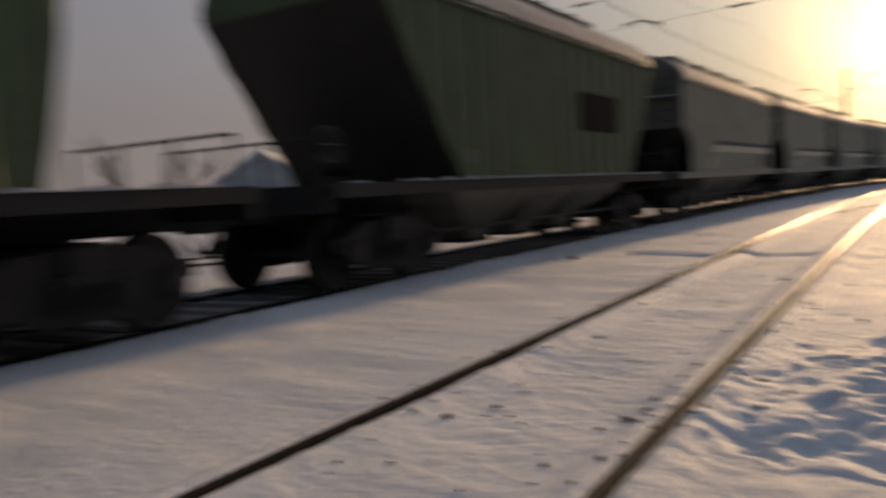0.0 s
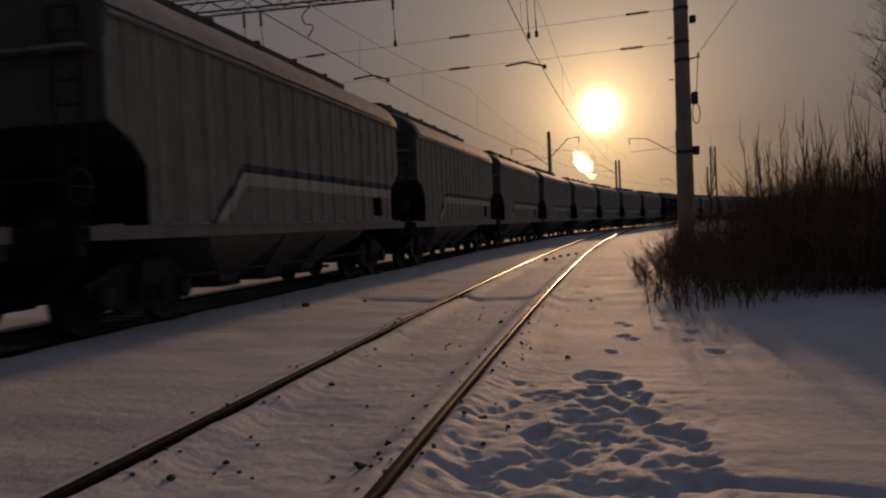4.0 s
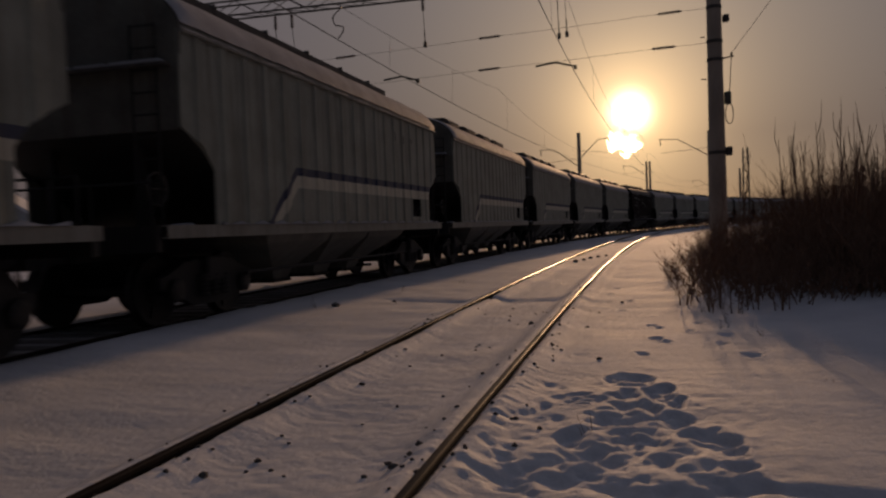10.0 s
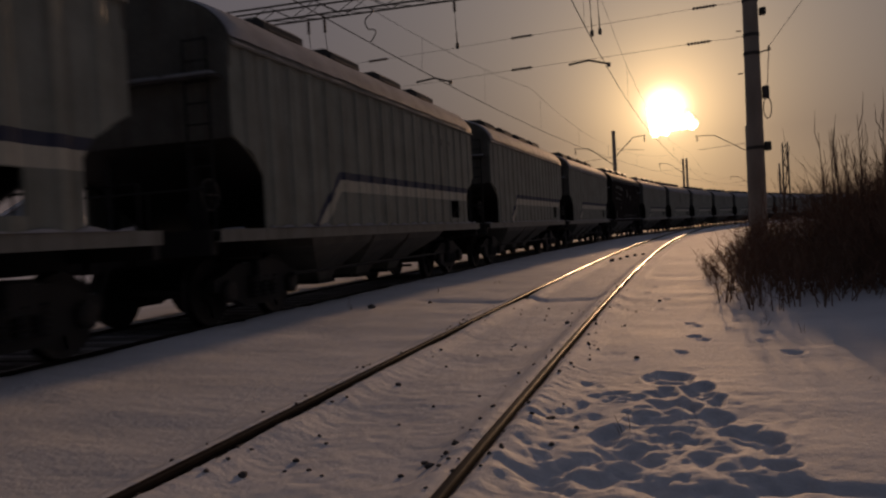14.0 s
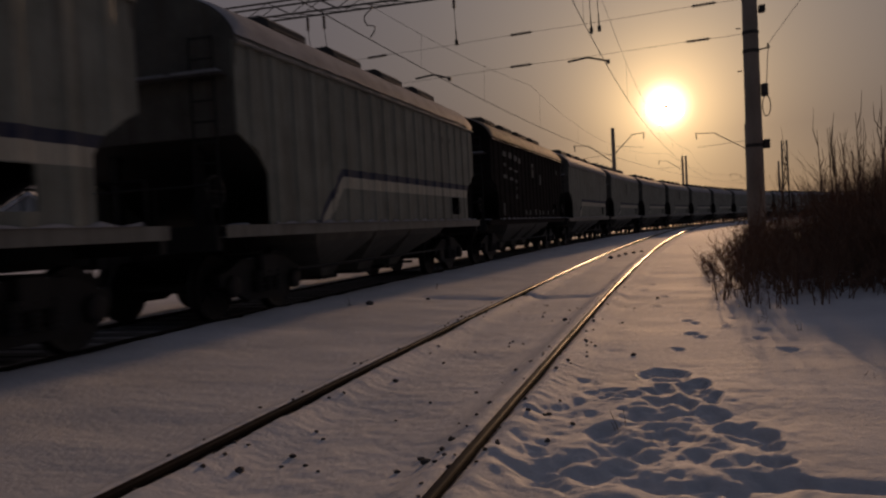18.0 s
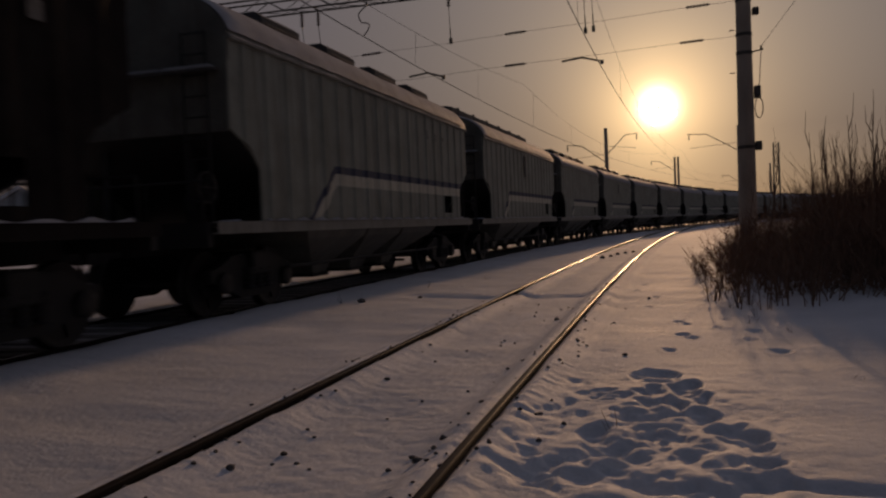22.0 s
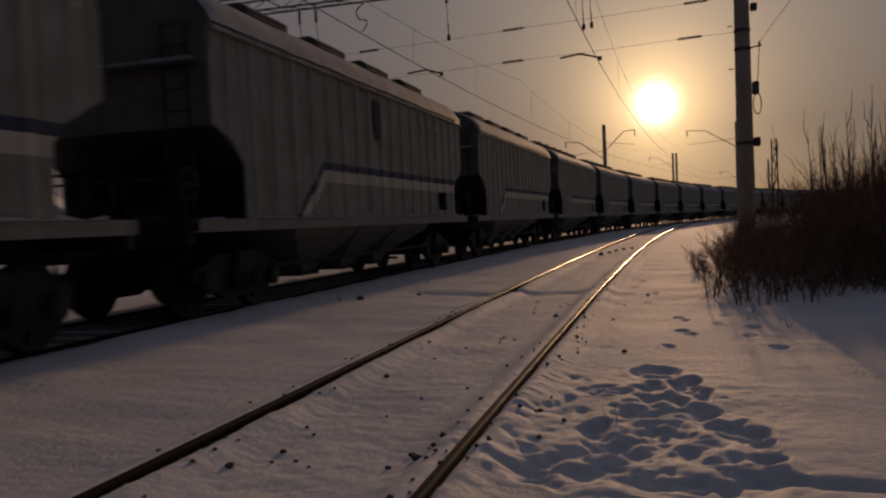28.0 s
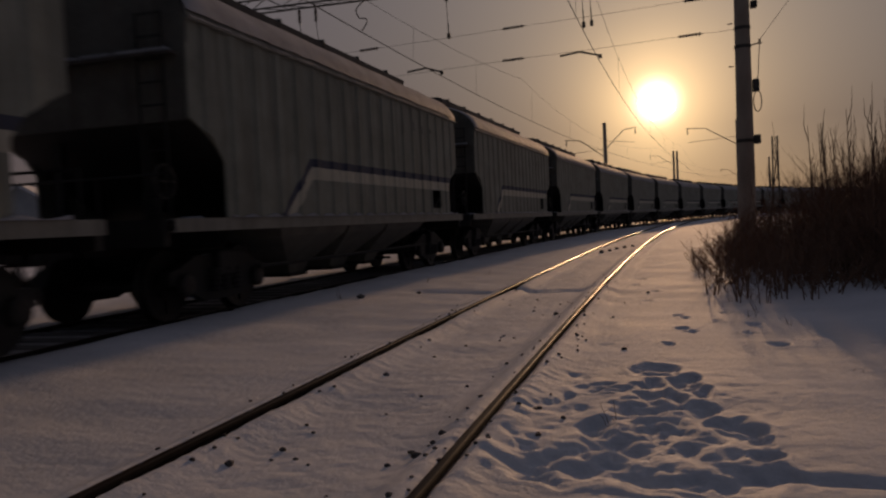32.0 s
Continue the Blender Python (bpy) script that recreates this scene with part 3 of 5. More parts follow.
def side_wall(parent, paint, side, kind):
    """Pressed side sheet with upright ribs; a small opening near the rear end."""
    ribs = [-5.85 + i * 0.65 for i in range(19)]
    half = half_of(kind)
    stops = {-half: 0, half: 0, 3.86: 0, 4.72: 0}
    for v in ([5.5, 5.501, 5.7] if kind not in SLOPED else [SLOPED[kind][1]]):
        stops[-v], stops[v] = 0, 0
    for r in ribs:
        for d, out in ((-0.125, 0), (-0.075, 1), (0.075, 1), (0.125, 0)):
            if abs(r + d) < half:
                stops[round(r + d, 3)] = out
    ys = sorted(stops)

    def proud(y):
        if y in stops and stops[y]:
            return 0.034
        for r in ribs:
            if abs(y - r) < 0.075:
                return 0.034
        return 0.0
    bm = bmesh.new()
    for y0, y1 in zip(ys, ys[1:]):
        if y1 - y0 < 1e-4:
            continue
        spans = [(side_low(y0 + 1e-5, kind), side_low(y1 - 1e-5, kind), EAVE, EAVE)]
        if kind not in SLOPED and y0 >= 3.85 and y1 <= 4.73:
            spans = [(SILL, SILL, 1.52, 1.52), (1.97, 1.97, EAVE, EAVE)]
        for a0, a1, b0, b1 in spans:
            f0, f1 = WIDE + proud(y0), WIDE + proud(y1)
            q = [(f0, y0, a0), (f1, y1, a1), (f1, y1, b1), (f0, y0, b0)]
            r = [(WIDE - 0.04, y0, a0), (WIDE - 0.04, y1, a1), (WIDE - 0.04, y1, b1), (WIDE - 0.04, y0, b0)]
            v = [bm.verts.new((side * p[0], p[1], p[2])) for p in q]
            w = [bm.verts.new((side * p[0], p[1], p[2])) for p in r]
            bm.faces.new(v if side > 0 else v[::-1])
            bm.faces.new(w[::-1] if side > 0 else w)
            for i in range(4):
                j = (i + 1) % 4
                bm.faces.new((v[i], w[i], w[j], v[j]) if side > 0 else (v[j], w[j], w[i], v[i]))
    bmesh.ops.remove_doubles(bm, verts=bm.verts[:], dist=0.0005)
    return part("side_wall", bm, paint, parent)


def end_wall(parent, paint, end, kind):
    base, half = 2.62 if kind not in SLOPED else EAVE - 0.12, half_of(kind)
    pts = [(-WIDE + 0.045, base), (WIDE - 0.045, base)]
    pts += [(WIDE * u * 1.01, roof_height(u) + 0.012) for u in [math.cos(i / 20 * math.pi) for i in range(21)]]
    bm = bmesh.new()
    slab(bm, pts, 1, end * (half - 0.05), end * half)
    return part("end_wall", bm, paint, parent)


def slope_plate(parent, end, kind):
    top, low = ((HALF - 0.06, 2.62), (4.0, SILL)) if kind not in SLOPED else ((SLOPED[kind][0] - 0.04, EAVE - 0.12), (SLOPED[kind][1] - 0.04, SILL))
    bm = bmesh.new()
    slab(bm, [(end * top[0], top[1]), (end * low[0], low[1]), (end * (low[0] - 0.05), low[1]), (end * (top[0] - 0.05), top[1])], 0, -WIDE + 0.05, WIDE - 0.05)
    # the plate's deep shade is put into its near-black colour
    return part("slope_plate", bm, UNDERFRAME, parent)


def roof(parent, paint, half):
    us = [math.sin(i / 12 * math.pi / 2) if i >= 0 else -math.sin(-i / 12 * math.pi / 2) for i in range(-12, 13)]
    bm = bmesh.new()
    cols = [[bm.verts.new((WIDE * 1.02 * u, y, roof_height(u) - 0.012)) for u in us] for y in (-half + 0.012, half - 0.012)]
    for a, b, c, d in zip(cols[0], cols[0][1:], cols[1][1:], cols[1]):
        bm.faces.new((a, b, c, d))
    part("roof", bm, paint, parent, smooth=True)
    # snow cover: thicker on the crown, its edge uneven along the eaves
    rng = random.Random(11)
    bm = bmesh.new()
    rows = []
    count = 56
    cap = us[1:-1]
    wob = [rng.uniform(-0.02, 0.03) for _ in range(count + 1)]
    for i in range(count + 1):
        y = -half + 2 * half * i / count
        ring = []
        for k, u in enumerate(cap):
            thick = 0.055 + 0.02 * math.sin(i * 0.6 + k) * (1 - abs(u))
            z = roof_height(u) + thick * (0.06 if i in (0, count) else 1)
            x = WIDE * 1.035 * u
            if k in (0, len(cap) - 1):
                z = roof_height(u) - 0.004 + 0.4 * wob[i]
            ring.append(bm.verts.new((x, y, z)))
        rows.append(ring)
    for a, b in zip(rows, rows[1:]):
        for k in range(len(cap) - 1):
            bm.faces.new((a[k], a[k + 1], b[k + 1], b[k]))
    part("snow_cover", bm, ROOF_GRIME if paint is DARK_PAINT else ROOF_SNOW, parent, "grimy thin snow on the roof" if paint is DARK_PAINT else "grey crusted snow on the roof", smooth=True)

    for side in (-1, 1):
        bm = bmesh.new()
        box(bm, min(side * WIDE * 0.99, side * WIDE * 1.042), -half + 0.01, EAVE - 0.05, max(side * WIDE * 0.99, side * WIDE * 1.042), half - 0.01, EAVE - 0.012, bevel=0.006)
        eave = part("eave_rail", bm, paint, parent)
        bm = bmesh.new()
        rings = []
        for i in range(60):
            y = -half + 0.05 + i * (2 * half - 0.1) / 59
            high = max(0.003, 0.016 + 0.012 * math.sin(i * 0.9) * math.sin(i * 0.37 + 1) + rng.uniform(-0.01, 0.01))
            rings.append([bm.verts.new((side * WIDE * u, y, EAVE - 0.012 + w)) for u, w in ((1.016, high + 0.01), (1.034, high), (1.041, 0.001))])
        for p, q in zip(rings, rings[1:]):
            for k in range(2):
                bm.faces.new((p[k], p[k + 1], q[k + 1], q[k]) if side > 0 else (p[k + 1], p[k], q[k], q[k + 1]))
        part("eave_snow", bm, ROOF_SNOW, eave, "thin line of snow on the eave")


def hatches(parent, kind, half):
    if kind == "long":
        bm = bmesh.new()
        slab(bm, [(-0.60, RIDGE - 0.02), (-0.62, RIDGE + 0.26), (-0.46, RIDGE + 0.32), (0.46, RIDGE + 0.32), (0.62, RIDGE + 0.26), (0.60, RIDGE - 0.02)], 1, -half + 0.12, half - 1.25)
        top = part("trough_hatch", bm, HATCH_DARK, parent, "long dark loading hatch along the roof")
        for i in range(6):
            y = -half + 0.8 + i * (2 * half - 2.4) / 5.5
            bm = bmesh.new()
            box(bm, -0.63, y - 0.03, RIDGE, 0.63, y + 0.03, RIDGE + 0.325)
            part("clamp_bar", bm, METAL, top)
        return
    for y in (-3.12, -0.5, 2.1, 4.7):
        bm = bmesh.new()
        slab(bm, [(-0.80, RIDGE - 0.02), (-0.80, RIDGE + 0.17), (-0.66, RIDGE + 0.27), (0.66, RIDGE + 0.27), (0.80, RIDGE + 0.17), (0.80, RIDGE - 0.02)], 1, y - 0.70, y + 0.70)
        lid = part("hatch_lid", bm, HATCH_DARK, parent)
        bm = bmesh.new()
        box(bm, -0.5, y - 0.6, RIDGE - 0.10, 0.5, y + 0.6, RIDGE - 0.01)
        part("hatch_coaming", bm, HATCH_DARK, lid)
        bm = bmesh.new()
        rod(bm, (0.82, y - 0.6, RIDGE + 0.05), (0.82, y + 0.6, RIDGE + 0.05), 0.025, sides=6)
        part("hinge", bm, METAL, lid)


def snow_lumps(parent, spots):
    """Low rounded heaps of snow at (x, y, z, half length), wider along the wagon's breadth."""
    rng = random.Random(17)
    for x, y, z, size in spots:
        bm = bmesh.new()
        ring = [(size * f * math.cos(k * math.tau / 9), size * 0.55 * f * math.sin(k * math.tau / 9)) for k, f in enumerate([rng.uniform(0.8, 1.15) for _ in range(9)])]
        outer = [bm.verts.new((x + u, y + v, z)) for u, v in ring]
        inner = [bm.verts.new((x + u * 0.62, y + v * 0.62, z + size * rng.uniform(0.18, 0.30))) for u, v in ring]
        for i in range(9):
            j = (i + 1) % 9
            bm.faces.new((outer[i], outer[j], inner[j], inner[i]))
        bm.faces.new(inner)
        part("snow_lump", bm, ROOF_SNOW, parent, "lump of lodged snow", smooth=True)


def underframe(parent, grime, kind):
    for side in (-1, 1):
        bm = bmesh.new()
        x = side * (WIDE + 0.015)
        slab(bm, [(x, SILL), (x, SILL - 0.17), (x - side * 0.09, SILL - 0.17), (x - side * 0.09, SILL - 0.155), (x - side * 0.015, SILL - 0.145), (x - side * 0.015, SILL - 0.02), (x - side * 0.09, SILL - 0.015), (x - side * 0.09, SILL)], 1, -6.72, 6.72)
        part("side_sill", bm, grime, parent)
        bm = bmesh.new()
        rng = random.Random(5 + side)
        rings = []
        for i in range(70):
            y = -5.4 + i * 0.168
            high = max(0.004, 0.022 + 0.03 * math.sin((y + 5.85) / 0.65 * math.tau - 1.57) + rng.uniform(-0.010, 0.014))
            rings.append([bm.verts.new((side * (WIDE + u), y, SILL + w)) for u, w in ((0.0, 0.002), (0.01, high), (0.035, high), (0.045, 0.002))])
        for a, b in zip(rings, rings[1:]):
            for k in range(3):
                bm.faces.new((a[k], a[k + 1], b[k + 1], b[k]))
        part("sill_snow", bm, ROOF_SNOW, parent, "snow lodged on the sill")
    bm = bmesh.new()
    box(bm, -0.28, -6.75, 0.92, 0.28, 6.75, 1.30)
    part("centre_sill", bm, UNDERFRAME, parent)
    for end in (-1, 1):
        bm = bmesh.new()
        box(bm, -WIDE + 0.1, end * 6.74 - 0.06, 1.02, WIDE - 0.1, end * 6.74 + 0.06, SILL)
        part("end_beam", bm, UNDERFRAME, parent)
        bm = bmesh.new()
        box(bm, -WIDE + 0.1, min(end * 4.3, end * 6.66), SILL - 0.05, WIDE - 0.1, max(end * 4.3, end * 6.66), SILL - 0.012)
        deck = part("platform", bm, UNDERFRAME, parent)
        snow_lumps(deck, [(random.Random(k + 3 * end).uniform(-1.4, 1.4), end * random.Random(k + 40).uniform(5.6, 6.55), SILL - 0.014, random.Random(k + 70).uniform(0.10, 0.30)) for k in range(6)])
        bm = bmesh.new()
        box(bm, -0.11, min(end * 6.80, end * 7.18), 0.92, 0.11, max(end * 6.80, end * 7.18), 1.14)
        slab(bm, [(-0.2, end * 7.15), (0.2, end * 7.15), (0.22, end * 7.34), (0.05, end * 7.30), (-0.02, end * 7.22), (-0.22, end * 7.34)], 2, 0.86, 1.20)
        coupler = part("coupler", bm, UNDERFRAME, parent)
        snow_lumps(coupler, [(0.02, end * 6.95, 1.138, 0.13), (-0.05, end * 7.2, 1.198, 0.12)])
        wire("brake_hose", [(0.35 * end, end * (6.8 + 0.5 * f / 8), 0.95 - 0.36 * math.sin(f / 8 * math.pi)) for f in range(9)], 0.025, UNDERFRAME, parent, sides=6)
        # end ladder, platform rail: near-black, the end's shade put into their colour
        bm = bmesh.new()
        lad = HALF + 0.09
        for x in ((0.95, 1.32) if kind not in SLOPED else ()):
            rod(bm, (x * -end, end * lad, SILL), (x * -end, end * lad, 4.0), 0.018, sides=6)
        for i in range(9 if kind not in SLOPED else 0):
            z = SILL + 0.3 + i * 0.29
            rod(bm, (0.95 * -end, end * lad, z), (1.32 * -end, end * lad, z), 0.014, sides=6)
        if kind not in SLOPED:
            part("ladder", bm, UNDERFRAME, parent)
        bm = bmesh.new()
        for x in (-1.35, -0.45, 0.45, 1.35):
            rod(bm, (x, end * 6.66, SILL), (x, end * 6.66, SILL + 0.55), 0.02, sides=6)
        rod(bm, (-1.35, end * 6.66, SILL + 0.55), (1.35, end * 6.66, SILL + 0.55), 0.02, sides=6)
        part("handrail", bm, UNDERFRAME, parent)
        for x in ((-0.72, 0.72) if kind not in SLOPED else ()):
            bm = bmesh.new()
            box(bm, x - 0.06, min(end * 5.9, end * 6.02), SILL, x + 0.06, max(end * 5.9, end * 6.02), 2.7)
            part("end_post", bm, UNDERFRAME, parent)
        if kind not in SLOPED:
            bm = bmesh.new()
            box(bm, -WIDE + 0.12, min(end * HALF, end * (HALF + 0.16)), 3.44, WIDE - 0.12, max(end * HALF, end * (HALF + 0.16)), 3.48)
            ledge = part("end_ledge", bm, METAL, parent)
            bm = bmesh.new()
            rng = random.Random(8)
            x = -WIDE + 0.15
            while x < WIDE - 0.5:
                w = rng.uniform(0.4, 0.9)
                box(bm, x, min(end * HALF, end * (HALF + 0.15)), 3.482, min(x + w, WIDE - 0.14), max(end * HALF, end * (HALF + 0.15)), 3.53, bevel=0.01)
                x += w + 0.08
            part("ledge_snow", bm, ROOF_SNOW, ledge, "snow on the ledge")
    # brake cylinder and hand wheel on the front platform
    bm = bmesh.new()
    lathe(bm, [(0.17, -0.3), (0.19, -0.26), (0.19, 0.22), (0.12, 0.3)], Matrix.Translation((0.35, -5.2, SILL + 0.32)) @ Matrix.Rotation(math.pi / 2, 4, "X"), 14)
    part("brake_cylinder", bm, UNDERFRAME, parent)
    bm = bmesh.new()
    for i in range(16):
        a, b = i * math.tau / 16, (i + 1) * math.tau / 16
        rod(bm, (1.2, -6.3 + 0.22 * math.cos(a), 1.85 + 0.22 * math.sin(a)), (1.2, -6.3 + 0.22 * math.cos(b), 1.85 + 0.22 * math.sin(b)), 0.016, sides=5, caps=False)
    for i in range(4):
        a = i * math.tau / 4
        rod(bm, (1.2, -6.3, 1.85), (1.2, -6.3 + 0.22 * math.cos(a), 1.85 + 0.22 * math.sin(a)), 0.012, sides=5)
    part("hand_wheel", bm, METAL, parent)
    # discharge hoppers with gates
    for a0, a1, b0, b1 in ((-3.75, -1.02, -2.05, -1.45), (-0.98, 1.08, -0.28, 0.45), (1.12, 3.70, 1.55, 2.15)):
        y = (b0 + b1) / 2
        bm = bmesh.new()
        rings = []
        for z, hx, f in ((1.22, 1.45, 0.0), (1.06, 1.36, 0.1), (0.52, 0.72, 0.92), (0.36, 0.66, 1.0)):
            lo, hi = a0 + (b0 - a0) * f, a1 + (b1 - a1) * f
            rings.append([bm.verts.new((sx * hx, q, z)) for sx, q in ((-1, lo), (1, lo), (1, hi), (-1, hi))])
        for a, b in zip(rings, rings[1:]):
            for i in range(4):
                j = (i + 1) % 4
                bm.faces.new((a[i], b[i], b[j], a[j]))
        bm.faces.new(rings[-1])
        bmesh.ops.recalc_face_normals(bm, faces=bm.faces[:])
        funnel = part("discharge_hopper", bm, HOPPER_PAINT, parent)
        bm = bmesh.new()
        box(bm, -0.70, y - 0.36, 0.30, 0.70, y + 0.36, 0.37)
        rod(bm, (-1.0, y + 0.46, 0.40), (1.0, y + 0.46, 0.40), 0.035, sides=6)
        part("gate", bm, UNDERFRAME, funnel)
    bm = bmesh.new()
    rod(bm, (1.28, -4.2, 0.62), (1.28, 4.2, 0.62), 0.03, sides=6)
    rod(bm, (-1.28, -4.2, 0.62), (-1.28, 4.2, 0.62), 0.03, sides=6)
    part("gate_rod", bm, UNDERFRAME, parent)


WHEELSETS = []


def bogie(parent, y0):
    bo = tagged(new("bogie"))
    bo.parent = parent
    bo.location = (0, y0, 0)
    for side in (-1, 1):
        x0, x1 = side * 1.00, side * 1.13
        bm = bmesh.new()
        top = [(-1.22, 0.50), (-1.22, 0.66), (-1.02, 0.70), (-0.62, 0.86), (0.62, 0.86), (1.02, 0.70), (1.22, 0.66), (1.22, 0.50), (0.98, 0.46), (0.62, 0.30), (0.42, 0.22), (-0.42, 0.22), (-0.62, 0.30), (-0.98, 0.46)]
        slab(bm, top, 0, min(x0, x1), max(x0, x1))
        frame_side = part("side_frame", bm, UNDERFRAME, bo)
        snow_lumps(frame_side, [(side * 1.07, -0.30, 0.858, 0.055), (side * 1.07, 0.35, 0.858, 0.05), (side * 1.07, 1.12, 0.68, 0.05)])
        for dy in (-0.26, 0.0, 0.26):
            bm = bmesh.new()
            prof = []
            for k in range(5):
                z = 0.34 + k * 0.07
                prof += [(0.08, z), (0.105, z + 0.02), (0.105, z + 0.03), (0.08, z + 0.05)]
            lathe(bm, prof, Matrix.Translation((side * 1.17, dy, 0)), 8)
            part("spring", bm, UNDERFRAME, bo)
        for dy in (-0.925, 0.925):
            bm = bmesh.new()
            lathe(bm, [(0.15, -0.02), (0.16, 0.02), (0.16, 0.10), (0.11, 0.13), (0.05, 0.135)], Matrix.Translation((side * 1.10, dy, 0.475)) @ Matrix.Rotation(side * math.pi / 2, 4, "Y"), 12)
            part("axle_box", bm, WHEEL_STEEL, bo)
    bm = bmesh.new()
    box(bm, -1.25, -0.22, 0.55, 1.25, 0.22, 0.92, bevel=0.03)
    part("bolster", bm, UNDERFRAME, bo)
    for dy in (-0.925, 0.925):
        bm = bmesh.new()
        turn = Matrix.Rotation(math.pi / 2, 4, "Y")
        for side in (-1, 1):
            x = side * 0.79
            prof = [(0.10, -0.09), (0.16, -0.085), (0.18, -0.03), (0.40, -0.02), (0.475 if side > 0 else 0.505, -0.065), (0.475, 0.0), (0.475, 0.065), (0.40, 0.02 + 0.03), (0.18, 0.05), (0.16, 0.09), (0.10, 0.095)]
            if side > 0:
                prof = [(0.10, -0.095), (0.16, -0.09), (0.18, -0.05), (0.40, -0.05), (0.505, -0.065), (0.475, -0.03), (0.475, 0.065), (0.40, 0.04), (0.18, 0.02), (0.16, 0.085), (0.10, 0.09)]
            else:
                prof = [(0.10, -0.09), (0.16, -0.085), (0.18, -0.02), (0.40, -0.04), (0.475, -0.065), (0.475, 0.03), (0.505, 0.065), (0.40, 0.05), (0.18, 0.05), (0.16, 0.09), (0.10, 0.095)]
            lathe(bm, prof, Matrix.Translation((x, 0, 0)) @ turn, 26)
            for k in range(3):
                a = k * math.tau / 3
                box(bm, x + side * 0.03, -0.02, 0.2, x + side * 0.06, 0.02, 0.38, m=Matrix.Rotation(a, 4, "X"))
        rod(bm, (-1.1, 0, 0), (1.1, 0, 0), 0.08, sides=12)
        w = part("wheelset", bm, WHEEL_STEEL, bo)
        w.matrix_parent_inverse = Matrix.Translation((0, dy, 0.475))
    return bo


def lettering(parent, kind, side=1):
    """Stencilled marks too small to read: plain bars."""
    marks = {"dark": [(-4.6, 3.55, 0.45, 0.16), (-3.8, 3.55, 0.45, 0.2), (-3.0, 3.5, 0.45, 0.2), (-2.4, 3.45, 0.35, 0.2), (-4.6, 3.2, 0.3, 0.1), (-3.8, 3.1, 0.45, 0.08), (-3.0, 3.05, 0.45, 0.08), (-4.6, 2.8, 0.5, 0.12), (-3.7, 2.75, 0.5, 0.1), (-3.0, 2.7, 0.3, 0.1), (-3.0, 2.45, 0.25, 0.06), (-3.0, 2.15, 0.25, 0.14), (-0.2, 3.4, 0.3, 0.16), (-0.2, 3.1, 0.3, 0.3), (1.2, 2.9, 0.25, 0.4), (-4.9, 1.7, 0.2, 0.4), (-1.6, 1.6, 0.22, 0.16), (-0.9, 1.6, 0.22, 0.18), (0.1, 1.62, 0.22, 0.2), (0.9, 1.6, 0.22, 0.18), (1.6, 1.6, 0.22, 0.16), (2.6, 1.6, 0.22, 0.16), (3.8, 1.65, 0.22, 0.2), (4.9, 3.4, 0.2, 0.2)],
             "grey": [(2.6, 3.42, 0.10, 0.22), (3.25, 3.40, 0.08, 0.18), (3.9, 3.42, 0.10, 0.10)],
             "green": [(-3.6, 1.7, 0.25, 0.2)], "olive": []}[kind]
    for y, z, w, h in marks:
        bm = bmesh.new()
        x = side * (WIDE + 0.036)
        box(bm, min(x, x + side * 0.004), y - w / 2, z - h / 2, max(x, x + side * 0.004), y + w / 2, z + h / 2)
        part("stencil_mark", bm, LETTER_WHITE, parent)


def build_wagon(paint, plain, roof_kind, kind, label, marks=True):
    w = tagged(new("hopper_wagon"), label, "freight wagon", "wagons of the train")
    for side in (-1, 1):
        side_wall(w, paint, side, kind)
    for end in (-1, 1):
        # grey wagons' end colour holds shade, so it is darker than the sides
        end_wall(w, END_GRIME_SHADE if kind == "grey" else plain, end, kind)
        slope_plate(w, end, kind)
    roof(w, plain, half_of(kind))
    hatches(w, roof_kind, half_of(kind))
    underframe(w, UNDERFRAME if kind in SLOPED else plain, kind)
    for y in (-5.0, 5.0):
        bogie(w, y)
    if marks:
        lettering(w, kind)
    if kind == "green":
        bm = bmesh.new()
        box(bm, WIDE + 0.033, 0.9, 2.25, WIDE + 0.038, 2.9, 3.0)
        part("stencil_panel", bm, DARK_PAINT, w, "dark stencil panel")
    return w


GREY_LABEL = "grey grain hopper wagon, blue and cream band, "
TEMPLATES = {
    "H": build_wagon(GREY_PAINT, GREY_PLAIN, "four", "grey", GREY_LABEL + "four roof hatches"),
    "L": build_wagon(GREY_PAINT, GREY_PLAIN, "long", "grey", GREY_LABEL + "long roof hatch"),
    "D": build_wagon(DARK_PAINT, DARK_PAINT, "four", "dark", "dark brown hopper wagon with pale stencilled marks and four hatches"),
    "G": build_wagon(GREEN_PAINT, GREEN_PAINT, "long", "green", "dirty green hopper wagon with sloping ends and snowy roof"),
    "O": build_wagon(GREEN_PAINT, GREEN_PAINT, "long", "olive", "dirty green hopper wagon with steep ends and snowy roof"),
}
# order of the train, front to rear; the first stands two wagons ahead of the first green one seen whole
ORDER = "OOGHLLHLHHHHDHLHHHLLLHLLHHLLHLHLLH"
FIRST = -2
WAGONS = []
used = set()
for i, code in enumerate(ORDER):
    if code not in used:
        used.add(code)
        WAGONS.append(TEMPLATES[code])
    else:
        WAGONS.append(copy_thing(TEMPLATES[code], Matrix.Identity(4)))


# dark stains below the eaves of two grey wagons
for k in (12, 14):
    bm = bmesh.new()
    slab(bm, [(-0.46, 3.74), (-0.08, 3.74), (-0.05, 3.2), (-0.10, 2.92), (-0.36, 2.95), (-0.44, 3.3)], 0, WIDE + 0.033, WIDE + 0.038)
    part("stain_patch", bm, UNDERFRAME, WAGONS[k - FIRST], "dark stain below the eaves")


